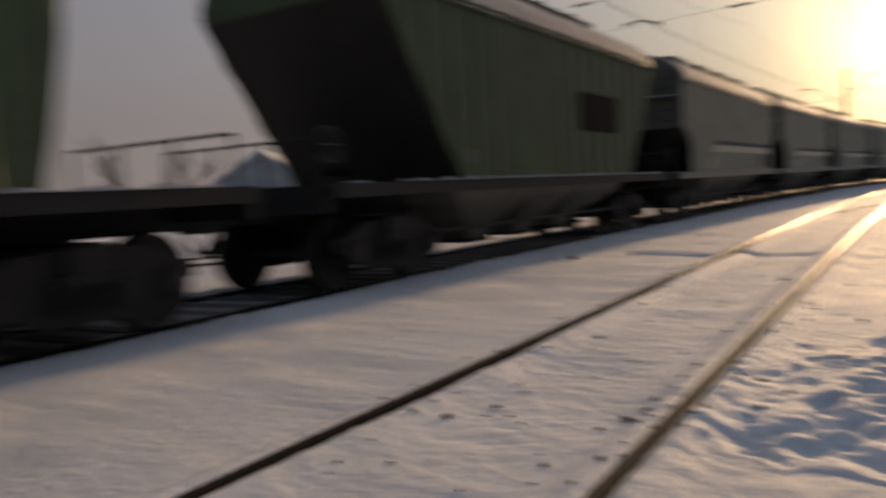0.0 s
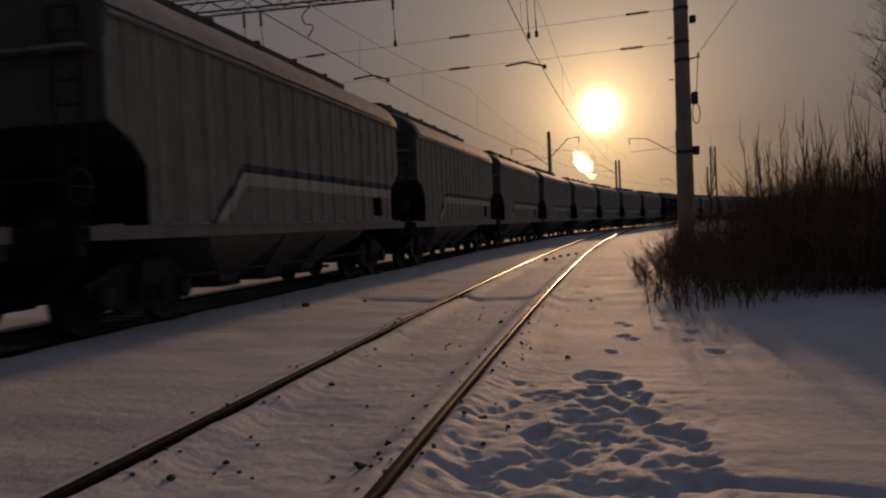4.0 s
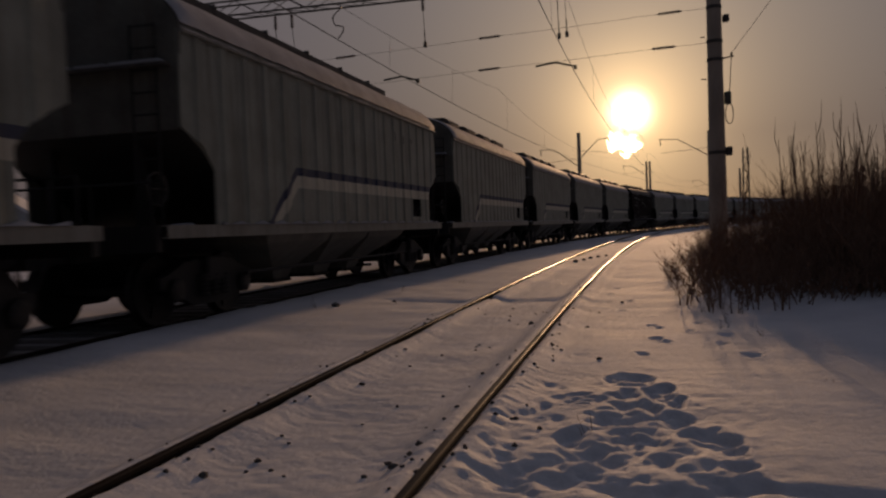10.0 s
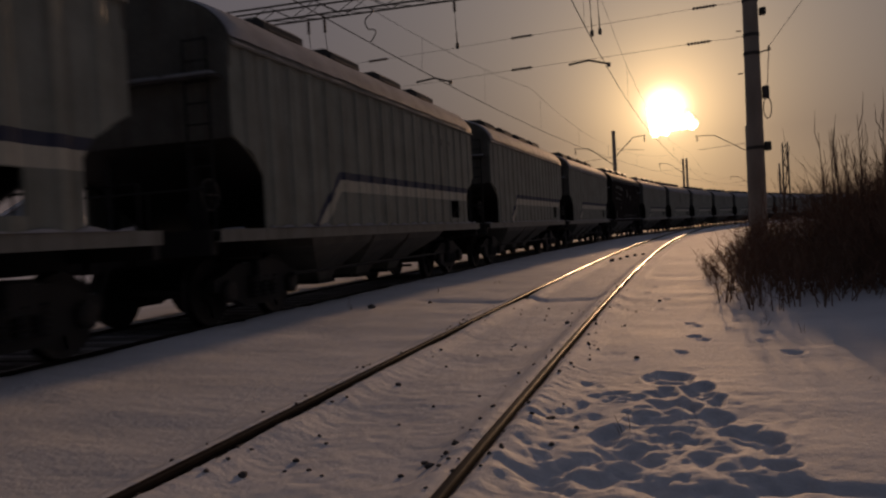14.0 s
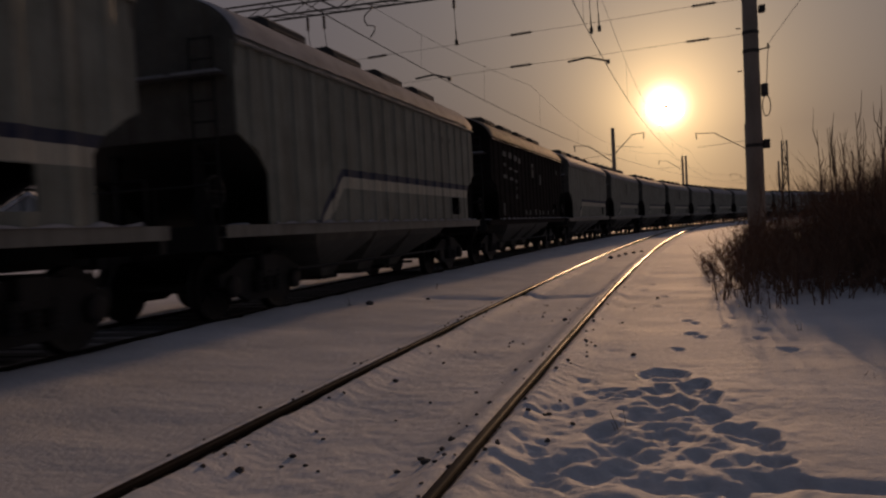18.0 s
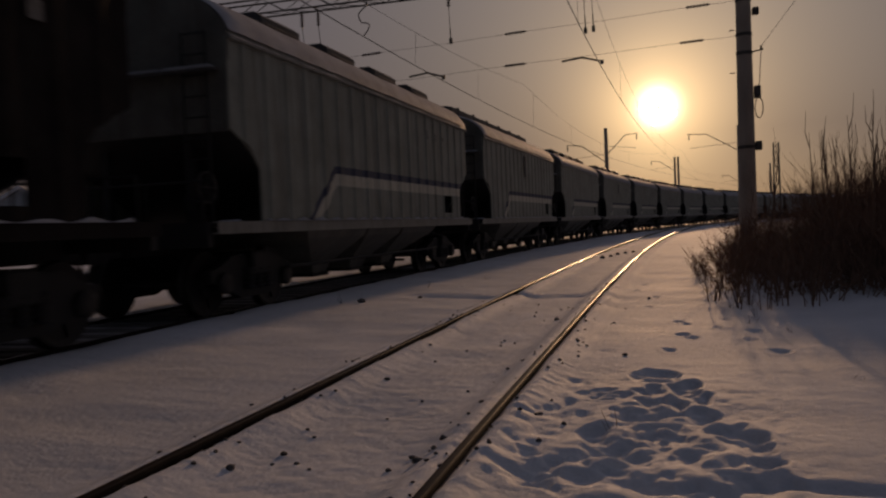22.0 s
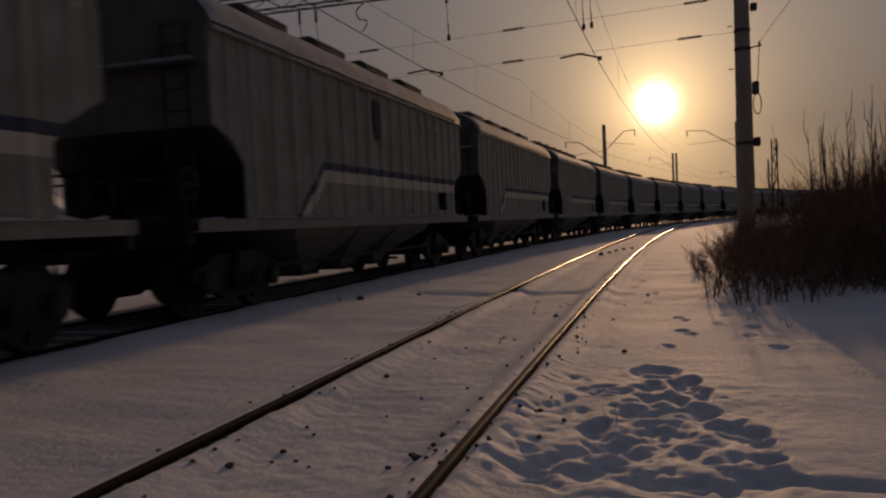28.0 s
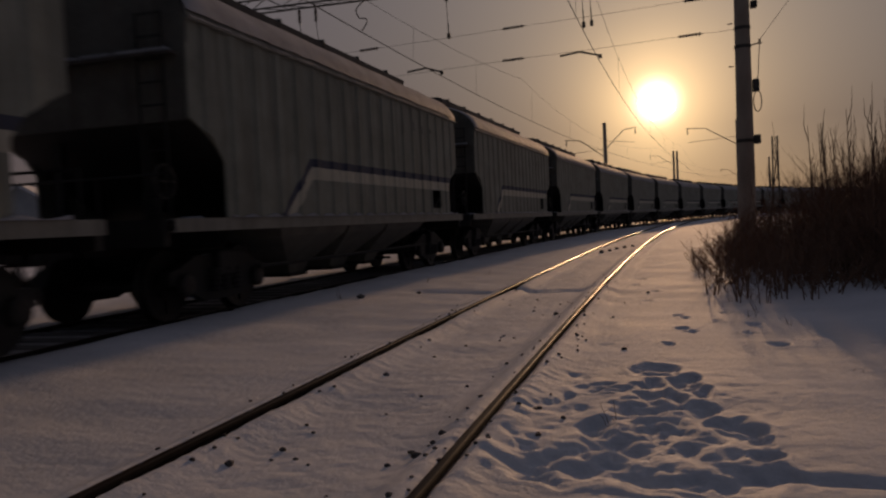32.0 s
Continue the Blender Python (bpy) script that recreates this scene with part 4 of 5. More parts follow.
def travelled(t):
    """Metres along the track by which the train's seventh grey wagon is still ahead of the camera."""
    return 6.665 + 0.2113 * t - 0.00472 * t * t - 0.0000218 * t ** 3 - 7.36 * (t - 13)


def wagon_pose(i, t):
    s = travelled(t) + PITCH * (i + FIRST - 6)
    a, b = main_at(s - 5.0), main_at(s + 5.0)
    turn = math.atan2(b[0] - a[0], b[1] - a[1])
    return pose((a[0] + b[0]) / 2, (a[1] + b[1]) / 2, MAIN_Z, 0, 0, -math.degrees(turn))


# ---- overhead line ----
PORTAL_Y = 25.0


def insulator(name, a, b, parent, count=7, r=0.06):
    """A string of ribbed discs between two points."""
    a, b = Vector(a), Vector(b)
    n = (b - a).length
    bm = bmesh.new()
    prof = [(0.015, 0.0), (0.02, 0.03)]
    step = (n - 0.08) / count
    for i in range(count):
        h = 0.04 + i * step
        prof += [(0.022, h), (r, h + step * 0.3), (r * 0.85, h + step * 0.5), (0.022, h + step * 0.75)]
    prof += [(0.02, n - 0.03), (0.015, n)]
    m = Matrix.Translation(a) @ (b - a).to_track_quat("Z", "Y").to_matrix().to_4x4()
    lathe(bm, prof, m, 8)
    return part(name, bm, PORCELAIN, parent)


def concrete_mast(x, y, height, r0, r1, label, lean=0.0):
    mast = tagged(new("catenary_mast"), label, "mast", "catenary masts")
    mast.matrix_basis = pose(x, y, 0, 0, lean, 0)
    bm = bmesh.new()
    prof = [(r0 + (r1 - r0) * i / 10, -0.6 + (height + 0.6) * i / 10) for i in range(11)]
    lathe(bm, prof, sides=20)
    shaft = part("shaft", bm, CONCRETE, mast, smooth=True)
    return mast


def clamp(mast, z, r, parent_name="clamp_band"):
    bm = bmesh.new()
    lathe(bm, [(r + 0.002, z - 0.05), (r + 0.014, z - 0.045), (r + 0.014, z + 0.045), (r + 0.002, z + 0.05)], sides=20)
    return part(parent_name, bm, METAL, mast)


def near_mast():
    mast = concrete_mast(2.53, PORTAL_Y, 10.4, 0.262, 0.190, "tall tapered concrete catenary mast with clamps and cable coil", lean=0.25)
    for z in (6.44, 7.45, 5.9, 3.15):
        clamp(mast, z, 0.262 - 0.0069 * z)
    bm = bmesh.new()
    rod(bm, (0.2, -0.05, 5.92), (0.52, -0.05, 5.97), 0.022, sides=6)
    rod(bm, (0.46, -0.05, 5.94), (0.46, -0.05, 6.08), 0.03, sides=6)
    part("bracket", bm, METAL, mast)
    for z, h in ((4.75, 0.36), (3.18, 0.26), (7.1, 0.2)):
        bm = bmesh.new()
        box(bm, 0.24, -0.14, z - h / 2, 0.42, 0.10, z + h / 2, bevel=0.02)
        part("junction_box", bm, METAL, mast)
    for k in range(3):
        ring = [(0.36 + 0.11 * math.cos(i * math.tau / 24), -0.1 + 0.02 * k, 4.28 + 0.30 * math.sin(i * math.tau / 24)) for i in range(25)]
        wire("cable_coil", ring, 0.013, WIRE, mast)
    wire("cable_tail", [(0.46, -0.05, 5.95), (0.42, -0.06, 5.5), (0.40, -0.06, 5.1), (0.36, -0.06, 4.9)], 0.012, WIRE, mast)
    bm = bmesh.new()
    for z in (5.35, 6.6):
        rod(bm, (-0.26, 0, z), (-0.40, 0, z), 0.018, sides=6)
    part("step_bolt", bm, METAL, mast)


def far_mast(x, y, height, arms, label):
    mast = concrete_mast(x, y, height, 0.24, 0.18, label)
    for side, z, reach in arms:
        bm = bmesh.new()
        rod(bm, (0, 0, z), (side * reach * 0.62, 0, z + 1.9), 0.045, sides=6)
        rod(bm, (side * reach * 0.62, 0, z + 1.9), (side * reach, 0, z + 2.0), 0.04, sides=6)
        rod(bm, (0, 0, z + 0.9), (side * reach * 0.95, 0, z + 0.55), 0.02, sides=5)
        arm = part("cantilever_arm", bm, METAL, mast)
        insulator("insulator", (side * reach * 0.97, 0, z + 1.95), (side * reach * 0.97, 0, z + 1.35), arm, 4, 0.09)
    return mast


def lattice_beam():
    beam = tagged(new("portal_beam"), "steel lattice portal beam across the tracks", "lattice beam")
    x0, x1, z0, z1, d = -18.0, 2.6, 8.72, 9.20, 0.26
    for y in (-d, d):
        for z in (z0, z1):
            bm = bmesh.new()
            box(bm, x0, PORTAL_Y + y - 0.025, z - 0.025, x1, PORTAL_Y + y + 0.025, z + 0.025)
            part("chord", bm, METAL, beam)
    steps = 24
    w = (x1 - x0) / steps
    for i in range(steps):
        a, b = x0 + i * w, x0 + (i + 1) * w
        lo, hi = (z0, z1) if i % 2 else (z1, z0)
        for y in (-d, d):
            bm = bmesh.new()
            rod(bm, (a, PORTAL_Y + y, lo), (b, PORTAL_Y + y, hi), 0.015, sides=5)
            part("diagonal", bm, METAL, beam)
        bm = bmesh.new()
        rod(bm, (a, PORTAL_Y - d, z0), (b, PORTAL_Y + d, z0), 0.013, sides=5)
        part("cross_brace", bm, METAL, beam)
    for x, low in ((-11.5, 7.55), (-10.9, 7.5)):
        hang = bmesh.new()
        rod(hang, (x, PORTAL_Y, z0), (x, PORTAL_Y, z0 - 0.12), 0.02, sides=6)
        h = part("hanger", hang, METAL, beam)
        insulator("insulator", (x, PORTAL_Y, z0 - 0.1), (x, PORTAL_Y, z0 - 0.62), h, 5, 0.075)
        wire("hanger_wire", [(x, PORTAL_Y, z0 - 0.6), (x + 0.05, PORTAL_Y, low)], 0.012, WIRE, h)
    for x, low in ((-6.34, 7.14), (-2.04, 7.02), (-1.80, 7.05)):
        hang = bmesh.new()
        rod(hang, (x, PORTAL_Y, z0), (x, PORTAL_Y, z0 - 0.10), 0.022, sides=6)
        h = part("hanger", hang, METAL, beam)
        insulator("insulator", (x, PORTAL_Y, z0 - 0.08), (x, PORTAL_Y, z0 - 0.50), h, 4, 0.07)
        wire("hanger_wire", [(x, PORTAL_Y, z0 - 0.48), (x + 0.01, PORTAL_Y, (z0 + low) / 2 - 0.1), (x + 0.03, PORTAL_Y, low)], 0.011, WIRE, h)
        hang = bmesh.new()
        rod(hang, (x + 0.02, PORTAL_Y, low + 0.42 * (z0 - low - 0.5)), (x + 0.03, PORTAL_Y, low + 0.1), 0.020, sides=6)
        box(hang, x - 0.02, PORTAL_Y - 0.05, low - 0.06, x + 0.08, PORTAL_Y + 0.05, low + 0.12, bevel=0.015)
        part("hanger_clamp", hang, METAL, h)
    concrete_mast(-18.2, PORTAL_Y, 10.4, 0.285, 0.215, "concrete catenary mast behind the train")


def cross_span():
    span = tagged(new("cross_span"), "pair of cross-span cables with dark insulators", "overhead cable")
    for (za, zb), spots in (((7.47, 6.66), (1.30, -4.20, -9.05)), ((6.44, 5.72), (1.10, -4.25, -10.6))):
        def at(x):
            return Vector((x, PORTAL_Y, zb + (za - zb) * (x + 18.0) / 20.35 - 0.0))
        cuts = [2.35] + sorted(spots, reverse=True) + [-18.0]
        for a, b in zip(cuts, cuts[1:]):
            p, q = at(a - (0.36 if a in spots else 0)), at(b + (0.36 if b in spots else 0))
            wire("span_wire", [p, (p + q) / 2 - Vector((0, 0, 0.02)), q], 0.0055, WIRE, span)
        for x in spots:
            insulator("insulator", at(x - 0.36), at(x + 0.36), span, 7, 0.055)
    for x0, x1, z in ((-2.77, -1.55, 6.10), (-7.75, -6.60, 6.08)):
        bm = bmesh.new()
        pts = [(x0, z + 0.06), (x0 + 0.62, z + 0.13), (x1, z - 0.04)]
        for a, b in zip(pts, pts[1:]):
            rod(bm, (a[0], PORTAL_Y - 0.03, a[1]), (b[0], PORTAL_Y - 0.03, b[1]), 0.034, 0.03, sides=6)
        part("steady_arm", bm, METAL, span)
        bm = bmesh.new()
        box(bm, x1 - 0.05, PORTAL_Y - 0.06, z - 0.12, x1 + 0.05, PORTAL_Y + 0.02, z + 0.0)
        part("wire_clip", bm, METAL, span)


def overhead_wires():
    """Contact and messenger wires with droppers over both tracks."""
    def line(name, fx, fz, ya, yb, r, parent, step=2.0):
        n = int((yb - ya) / step)
        return wire(name, [(fx(ya + (yb - ya) * i / n), ya + (yb - ya) * i / n, fz(ya + (yb - ya) * i / n)) for i in range(n + 1)], r, WIRE, parent)

    def sag(y, posts):
        for (a, za, low), (b, zb, _) in zip(posts, posts[1:]):
            if a <= y <= b:
                f = (y - a) / (b - a)
                return za + (zb - za) * f - low * 4 * f * (1 - f)
        return posts[-1][1]
    main = tagged(new("overhead_line"), "contact wire and messenger wire over the main line", "overhead line")
    mx = lambda y: float(main_x(np.array(y))) + 0.35 - 0.3 * math.cos((y - 25) / 60 * math.pi)
    posts_m = [(-40, 7.9, 0.0), (-25, 7.9, 1.15), (38, 7.85, 1.05), (88, 8.0, 1.0), (150, 8.0, 1.0), (230, 8.0, 0)]
    mz = lambda y: sag(y, posts_m)
    line("contact_wire", mx, lambda y: 6.03, -40, 220, 0.012, main)
    line("messenger_wire", lambda y: mx(y) + 0.03, mz, -40, 220, 0.006, main)
    for y in (8.0, 13.0, 22.8, 30.0, 40.0, 50.0, 60.0, 72.0, 84.0):
        wire("dropper", [(mx(y), y, 6.03), (mx(y) + 0.03, y + 0.1, mz(y))], 0.0045, WIRE, main)
    loop = []
    for i in range(15):
        f = i / 14
        loop.append((mx(18.7) + 0.03 + 0.10 * math.sin(f * 9), 18.8 + 0.15 * math.sin(f * 7), 6.05 + (mz(18.8) - 6.05) * f + (0.12 * math.sin(f * 8) if f < 0.5 else 0)))
    wire("jumper_cable", loop, 0.016, WIRE, main)
    side = tagged(new("overhead_line"), "contact wire and messenger wire over the siding", "overhead line")
    sx = lambda y: float(side_x(np.array(y))) + 0.10 - 0.2 * math.cos((y - 25) / 60 * math.pi)
    posts_s = [(-40, 7.9, 0.0), (-25, 7.9, 0.5), (25, 7.9, 0.9), (85, 7.9, 1.0), (150, 8.0, 1.0), (230, 8.0, 0)]
    sz = lambda y: sag(y, posts_s)
    line("contact_wire", sx, lambda y: 6.0, -40, 190, 0.011, side)
    line("messenger_wire", sx, sz, -40, 190, 0.006, side)
    for y in (12.0, 19.6, 21.2, 33.0, 42.0, 52.0, 64.0, 75.0):
        wire("dropper", [(sx(y), y, 6.0), (sx(y), y + 0.05, sz(y))], 0.0045, WIRE, side)
    feed = tagged(new("feeder_wire"), "slack feeder wire along the masts", "wire")
    wire("conductor", [(3.02, 25.0, 6.06), (3.6, 20, 6.6), (4.3, 14, 7.7), (5.0, 8, 9.2), (5.6, 2, 11)], 0.007, WIRE, feed)


def steel_tower(x, y, height, width):
    tower = tagged(new("lattice_tower"), "distant slim steel lattice mast", "mast")
    tower.location = (x, y, -0.2)
    for dx in (-1, 1):
        for dy in (-1, 1):
            bm = bmesh.new()
            rod(bm, (dx * width / 2, dy * width / 2, 0), (dx * width / 2.6, dy * width / 2.6, height), 0.06, sides=5)
            part("leg", bm, METAL, tower)
    n = 12
    for i in range(n):
        z0, z1 = height * i / n, height * (i + 1) / n
        s = 1 if i % 2 else -1
        bm = bmesh.new()
        for dy in (-1, 1):
            rod(bm, (-s * width / 2.2, dy * width / 2.2, z0), (s * width / 2.2, dy * width / 2.2, z1), 0.03, sides=4)
        part("brace", bm, METAL, tower)


near_mast()
lattice_beam()
cross_span()
overhead_wires()
far_mast(-5.0, 82.0, 10.4, ((-1, 6.9, 4.0), (1, 7.7, 3.1)), "concrete catenary mast with two cantilever arms")
far_mast(8.0, 86.0, 10.2, ((-1, 7.6, 5.0),), "concrete catenary mast with one cantilever arm")
far_mast(2.9, 150.0, 12.0, ((-1, 9.4, 4.2),), "distant concrete catenary mast with one arm")
far_mast(3.5, 150.0, 12.0, (), "distant plain concrete mast")
far_mast(17.0, 180.0, 10.5, ((-1, 7.6, 4.0),), "distant concrete catenary mast beyond the thicket")
far_mast(22.5, 178.0, 11.5, (), "distant thin mast beyond the thicket")
steel_tower(16.0, 120.0, 11.2, 0.85)


# ---- thicket and trees ----
def limb(verts, faces, points, radii, sides=3):
    """Adds a bent tapering stem to a mesh."""
    base = len(verts)
    for i, p in enumerate(points):
        way = (points[min(i + 1, len(points) - 1)] - points[max(i - 1, 0)])
        turn = way.to_track_quat("Z", "Y").to_matrix()
        for k in range(sides):
            a = k * math.tau / sides
            verts.append(p + turn @ Vector((radii[i] * math.cos(a), radii[i] * math.sin(a), 0)))
    for i in range(len(points) - 1):
        for k in range(sides):
            j = (k + 1) % sides
            faces.append((base + i * sides + k, base + i * sides + j, base + (i + 1) * sides + j, base + (i + 1) * sides + k))


def stem(verts, faces, rng, x, y, z, height, lean, r, twigs, wide=1.0):
    way = Vector((rng.gauss(0, lean), rng.gauss(0, lean), 1)).normalized()
    pts, n = [Vector((x, y, z - 0.05))], 4
    for i in range(n):
        way = (way + Vector((rng.gauss(0, 0.10 * wide), rng.gauss(0, 0.10 * wide), 0.06))).normalized()
        pts.append(pts[-1] + way * height / n)
    limb(verts, faces, pts, [r * (1 - 0.8 * i / n) for i in range(n + 1)])
    for _ in range(twigs):
        f = rng.uniform(0.2, 0.92) * n
        i = min(int(f), n - 1)
        p = pts[i].lerp(pts[i + 1], f - i)
        a = rng.uniform(0, math.tau)
        d = Vector((wide * math.cos(a), wide * math.sin(a), rng.uniform(0.5, 1.7))).normalized() * height * rng.uniform(0.12, 0.34) * (0.5 + 0.5 * wide)
        mid = p + d * 0.5 + Vector((rng.gauss(0, 0.03), rng.gauss(0, 0.03), 0.02))
        limb(verts, faces, [p, mid, p + d + Vector((0, 0, 0.05 * height))], [r * 0.45, r * 0.32, r * 0.12])


def shrub(x, y, spread_r, low, tall, label, stems=170, canes=2, seed=0):
    """A rounded tangle of crossing twigs with a few straight canes above it."""
    rng = random.Random(seed)
    verts, faces = [], []
    foot = ground_at(x, y)
    for _ in range(stems):
        a, q = rng.uniform(0, math.tau), spread_r * math.sqrt(rng.random())
        sx, sy = x + q * math.cos(a), y + q * math.sin(a)
        h = low * rng.uniform(0.5, 1.0) * (1.08 - 0.35 * (q / spread_r) ** 2)
        stem(verts, faces, rng, sx, sy, foot - 0.03, h, 0.4, rng.uniform(0.006, 0.013), 12, 1.45)
    whole = tagged(new("shrub"), label, "shrub", "shrubs of the thicket")
    whole.location = (x, y, 0)
    raw("tangle", [v - Vector((x, y, 0)) for v in verts], faces, BARK, whole)
    for _ in range(canes):
        verts, faces = [], []
        a, q = rng.uniform(0, math.tau), spread_r * math.sqrt(rng.random())
        sx, sy = x + q * math.cos(a), y + q * math.sin(a)
        stem(verts, faces, rng, sx, sy, foot - 0.03, tall * rng.uniform(0.66, 1.08), 0.12, rng.uniform(0.012, 0.024), 7, 0.22)
        raw("cane", [v - Vector((x, y, 0)) for v in verts], faces, BARK, whole)
    return whole


def thicket():
    spots = []
    rng = random.Random(21)
    for row, y in enumerate((12.1, 13.3, 14.6, 16.2, 18.0, 20.0, 22.3)):
        x0 = (2.45, 2.1, 2.25, 2.35, 2.45, 2.65, 3.6)[row]
        for k in range(7):
            spots.append((x0 + k * 1.25 - (0.38 if k == 0 and 1 < row < 6 else 0) + rng.uniform(-0.2, 0.2), y + rng.uniform(-0.35, 0.35) + 0.04 * k, row, k))
    for n, (x, y, row, k) in enumerate(spots):
        low = (1.45 + 0.11 * k if row < 2 else 2.0 if row < 3 or k > 2 else 2.2) + 0.2 * rng.random() + (0.22 * max(0, k - 1) if row < 4 else 0.3)
        if k == 0:
            low = (0.85, 1.15, 1.3, 1.4, 1.45, 1.5, 1.7)[row] + 0.15 * rng.random()
        tall = rng.uniform(2.2, 2.95) if k else rng.uniform(1.9, 2.6)
        shrub(x, y, 0.85, low, tall, "dense bare brown shrub standing in snow" if k else "low bare shrub at the edge of the path", stems=(120 if row < 4 else 70) if k else (60 if row < 2 else 85), canes=(11 if row in (1, 2, 3, 4) else 5) if k else (0, 1, 1, 1, 1, 2, 4)[row], seed=100 + n)


def weed(x, y, h, seed, stems=5, lean=0.28, thick=1.0):
    rng, foot = random.Random(seed), ground_at(x, y)
    verts, faces = [], []
    for _ in range(stems):
        sx, sy = x + rng.gauss(0, 0.02 + 0.05 * h), y + rng.gauss(0, 0.02 + 0.05 * h)
        stem(verts, faces, rng, sx, sy, foot, h * rng.uniform(0.5, 1.1), lean, thick * (0.003 + 0.003 * h), 5 if h > 0.3 else 1)
    verts = [v - Vector((x, y, 0)) for v in verts]
    ob = raw("dry_weed", verts, faces, DRY_GRASS if h < 0.3 else BARK)
    ob.location = (x, y, 0)
    tagged(ob, "dry brown weed poking out of the snow", "weed", "dry weeds")


def weeds():
    for i, (x, y, h, n) in enumerate(((-0.32, 4.94, 0.17, 3), (1.44, 6.56, 0.08, 2), (1.28, 9.2, 0.22, 2), (0.95, 9.9, 0.25, 2), (-5.15, 12.2, 0.28, 4), (-4.6, 15.4, 0.2, 3), (-3.9, 18.0, 0.2, 3), (1.15, 10.6, 0.3, 3))):
        weed(x, y, h, 300 + i, n)
    for i, (x, y, h) in enumerate(((0.95, 11.6, 0.9), (1.15, 12.2, 1.1), (1.35, 11.4, 0.8), (1.6, 11.6, 1.0), (0.82, 12.6, 1.1), (1.85, 11.2, 0.8))):
        weed(x, y, h, 350 + i, 4, 0.07, 2.0)
    rng = random.Random(77)
    for i in range(64):
        y = rng.uniform(11.6, 24)
        x = 0.55 + abs(rng.gauss(0, 0.60)) + 0.10 * max(0, 14.5 - y) + (0.03 * (y - 14) if y > 14 else 0)
        weed(x, y, rng.uniform(0.2, 0.72), 400 + i, 5, 0.36)


def bare_tree(x, y, height, seed, label, depth=5):
    rng = random.Random(seed)
    tree = tagged(new("bare_tree"), label, "tree", "bare trees")
    tree.location = (x, y, 0)
    z0 = ground_at(x, y)
    tv, tf, cv, cf = [], [], [], []

    def grow(p, way, length, r, level):
        pts, n = [p], 3
        for _ in range(n):
            way = (way + Vector((rng.gauss(0, 0.14), rng.gauss(0, 0.14), 0.05))).normalized()
            pts.append(pts[-1] + way * length / n)
        v, f = (tv, tf) if level == 0 else (cv, cf)
        limb(v, f, pts, [r * (1 - 0.45 * i / n) for i in range(n + 1)], sides=8 if level == 0 else (5 if level < 2 else 3))
        if level >= depth:
            return
        for i in range(5 if level == 0 else (4 if level < 3 else 3)):
            f2 = rng.uniform(0.35, 1.0) if level else rng.uniform(0.3, 1.0)
            k = min(int(f2 * n), n - 1)
            q = pts[k].lerp(pts[k + 1], f2 * n - k)
            a = rng.uniform(0, math.tau)
            out = (way * rng.uniform(0.7, 1.1) + Vector((math.cos(a), math.sin(a), 0.15)) * rng.uniform(0.45, 0.85)).normalized()
            grow(q, out, length * rng.uniform(0.55, 0.78), r * 0.5, level + 1)
    grow(Vector((0, 0, z0 - 0.2)), Vector((0, 0, 1)), height * 0.42, height * 0.016, 0)
    raw("trunk", tv, tf, TREE_BARK, tree)
    raw("crown", cv, cf, TREE_BARK, tree)
    return tree


thicket()
weeds()
bare_tree(9.4, 23.5, 10.0, 5, "bare young tree behind the thicket", 6)
bare_tree(12.5, 27.0, 8.6, 6, "bare tree behind the thicket")
bare_tree(-44, 34, 7.0, 7, "bare tree beyond the railway", 4)
bare_tree(-52, 45, 8.0, 8, "bare tree beyond the railway", 4)
bare_tree(-58, 33, 7.5, 9, "bare tree beyond the railway", 4)
bare_tree(-47, 52, 6.0, 10, "bare tree beyond the railway", 4)


def far_woods():
    """Bare woods on the horizon."""
    rng = random.Random(9)
    verts, faces = [], []
    for _ in range(1500):
        a = rng.uniform(-100, 100)
        d = rng.uniform(330, 430)
        x, y = d * math.sin(radians(a)), d * math.cos(radians(a))
        h = rng.uniform(5, 9)
        for _ in range(2):
            w = Vector((rng.gauss(0, 1.2), rng.gauss(0, 1.2), h * rng.uniform(0.75, 1)))
            limb(verts, faces, [Vector((x, y, -0.5)), Vector((x, y, -0.5)) + w * 0.5 + Vector((rng.gauss(0, 0.5), 0, 0)), Vector((x, y, -0.5)) + w], [0.5, 0.75, 0.1], sides=4)
    tagged(raw("far_woods", verts, faces, FAR_WOOD), "low bare woods on the horizon", "woods", kind="stuff")


far_woods()


def far_house():
    house = tagged(new("house"), "small pale house with snowy gable roof beyond the railway", "house")
    house.matrix_basis = pose(-43.0, 47.0, -0.2, 0, 0, 30)
    bm = bmesh.new()
    slab(bm, [(-3.2, 0), (3.2, 0), (3.2, 3.0), (0, 5.0), (-3.2, 3.0)], 1, -4, 4)
    part("wall", bm, material("house_wall", (0.28, 0.30, 0.32), (0.42, 0.44, 0.46), scale=1, fine=10), house)
    for s in (-1, 1):
        bm = bmesh.new()
        slab(bm, [(s * 3.6, 2.78), (s * 0.0, 5.05), (s * 0.0, 5.3), (s * 3.6, 3.02)], 1, -4.3, 4.3)
        part("roof", bm, SNOW, house)
    for y in (-2.2, 0.4, 2.6):
        bm = bmesh.new()
        box(bm, 3.18, y - 0.5, 1.1, 3.23, y + 0.5, 2.3)
        part("window", bm, UNDERFRAME, house)


far_house()


# ---- steam ----
STEAM_Y = 290.0


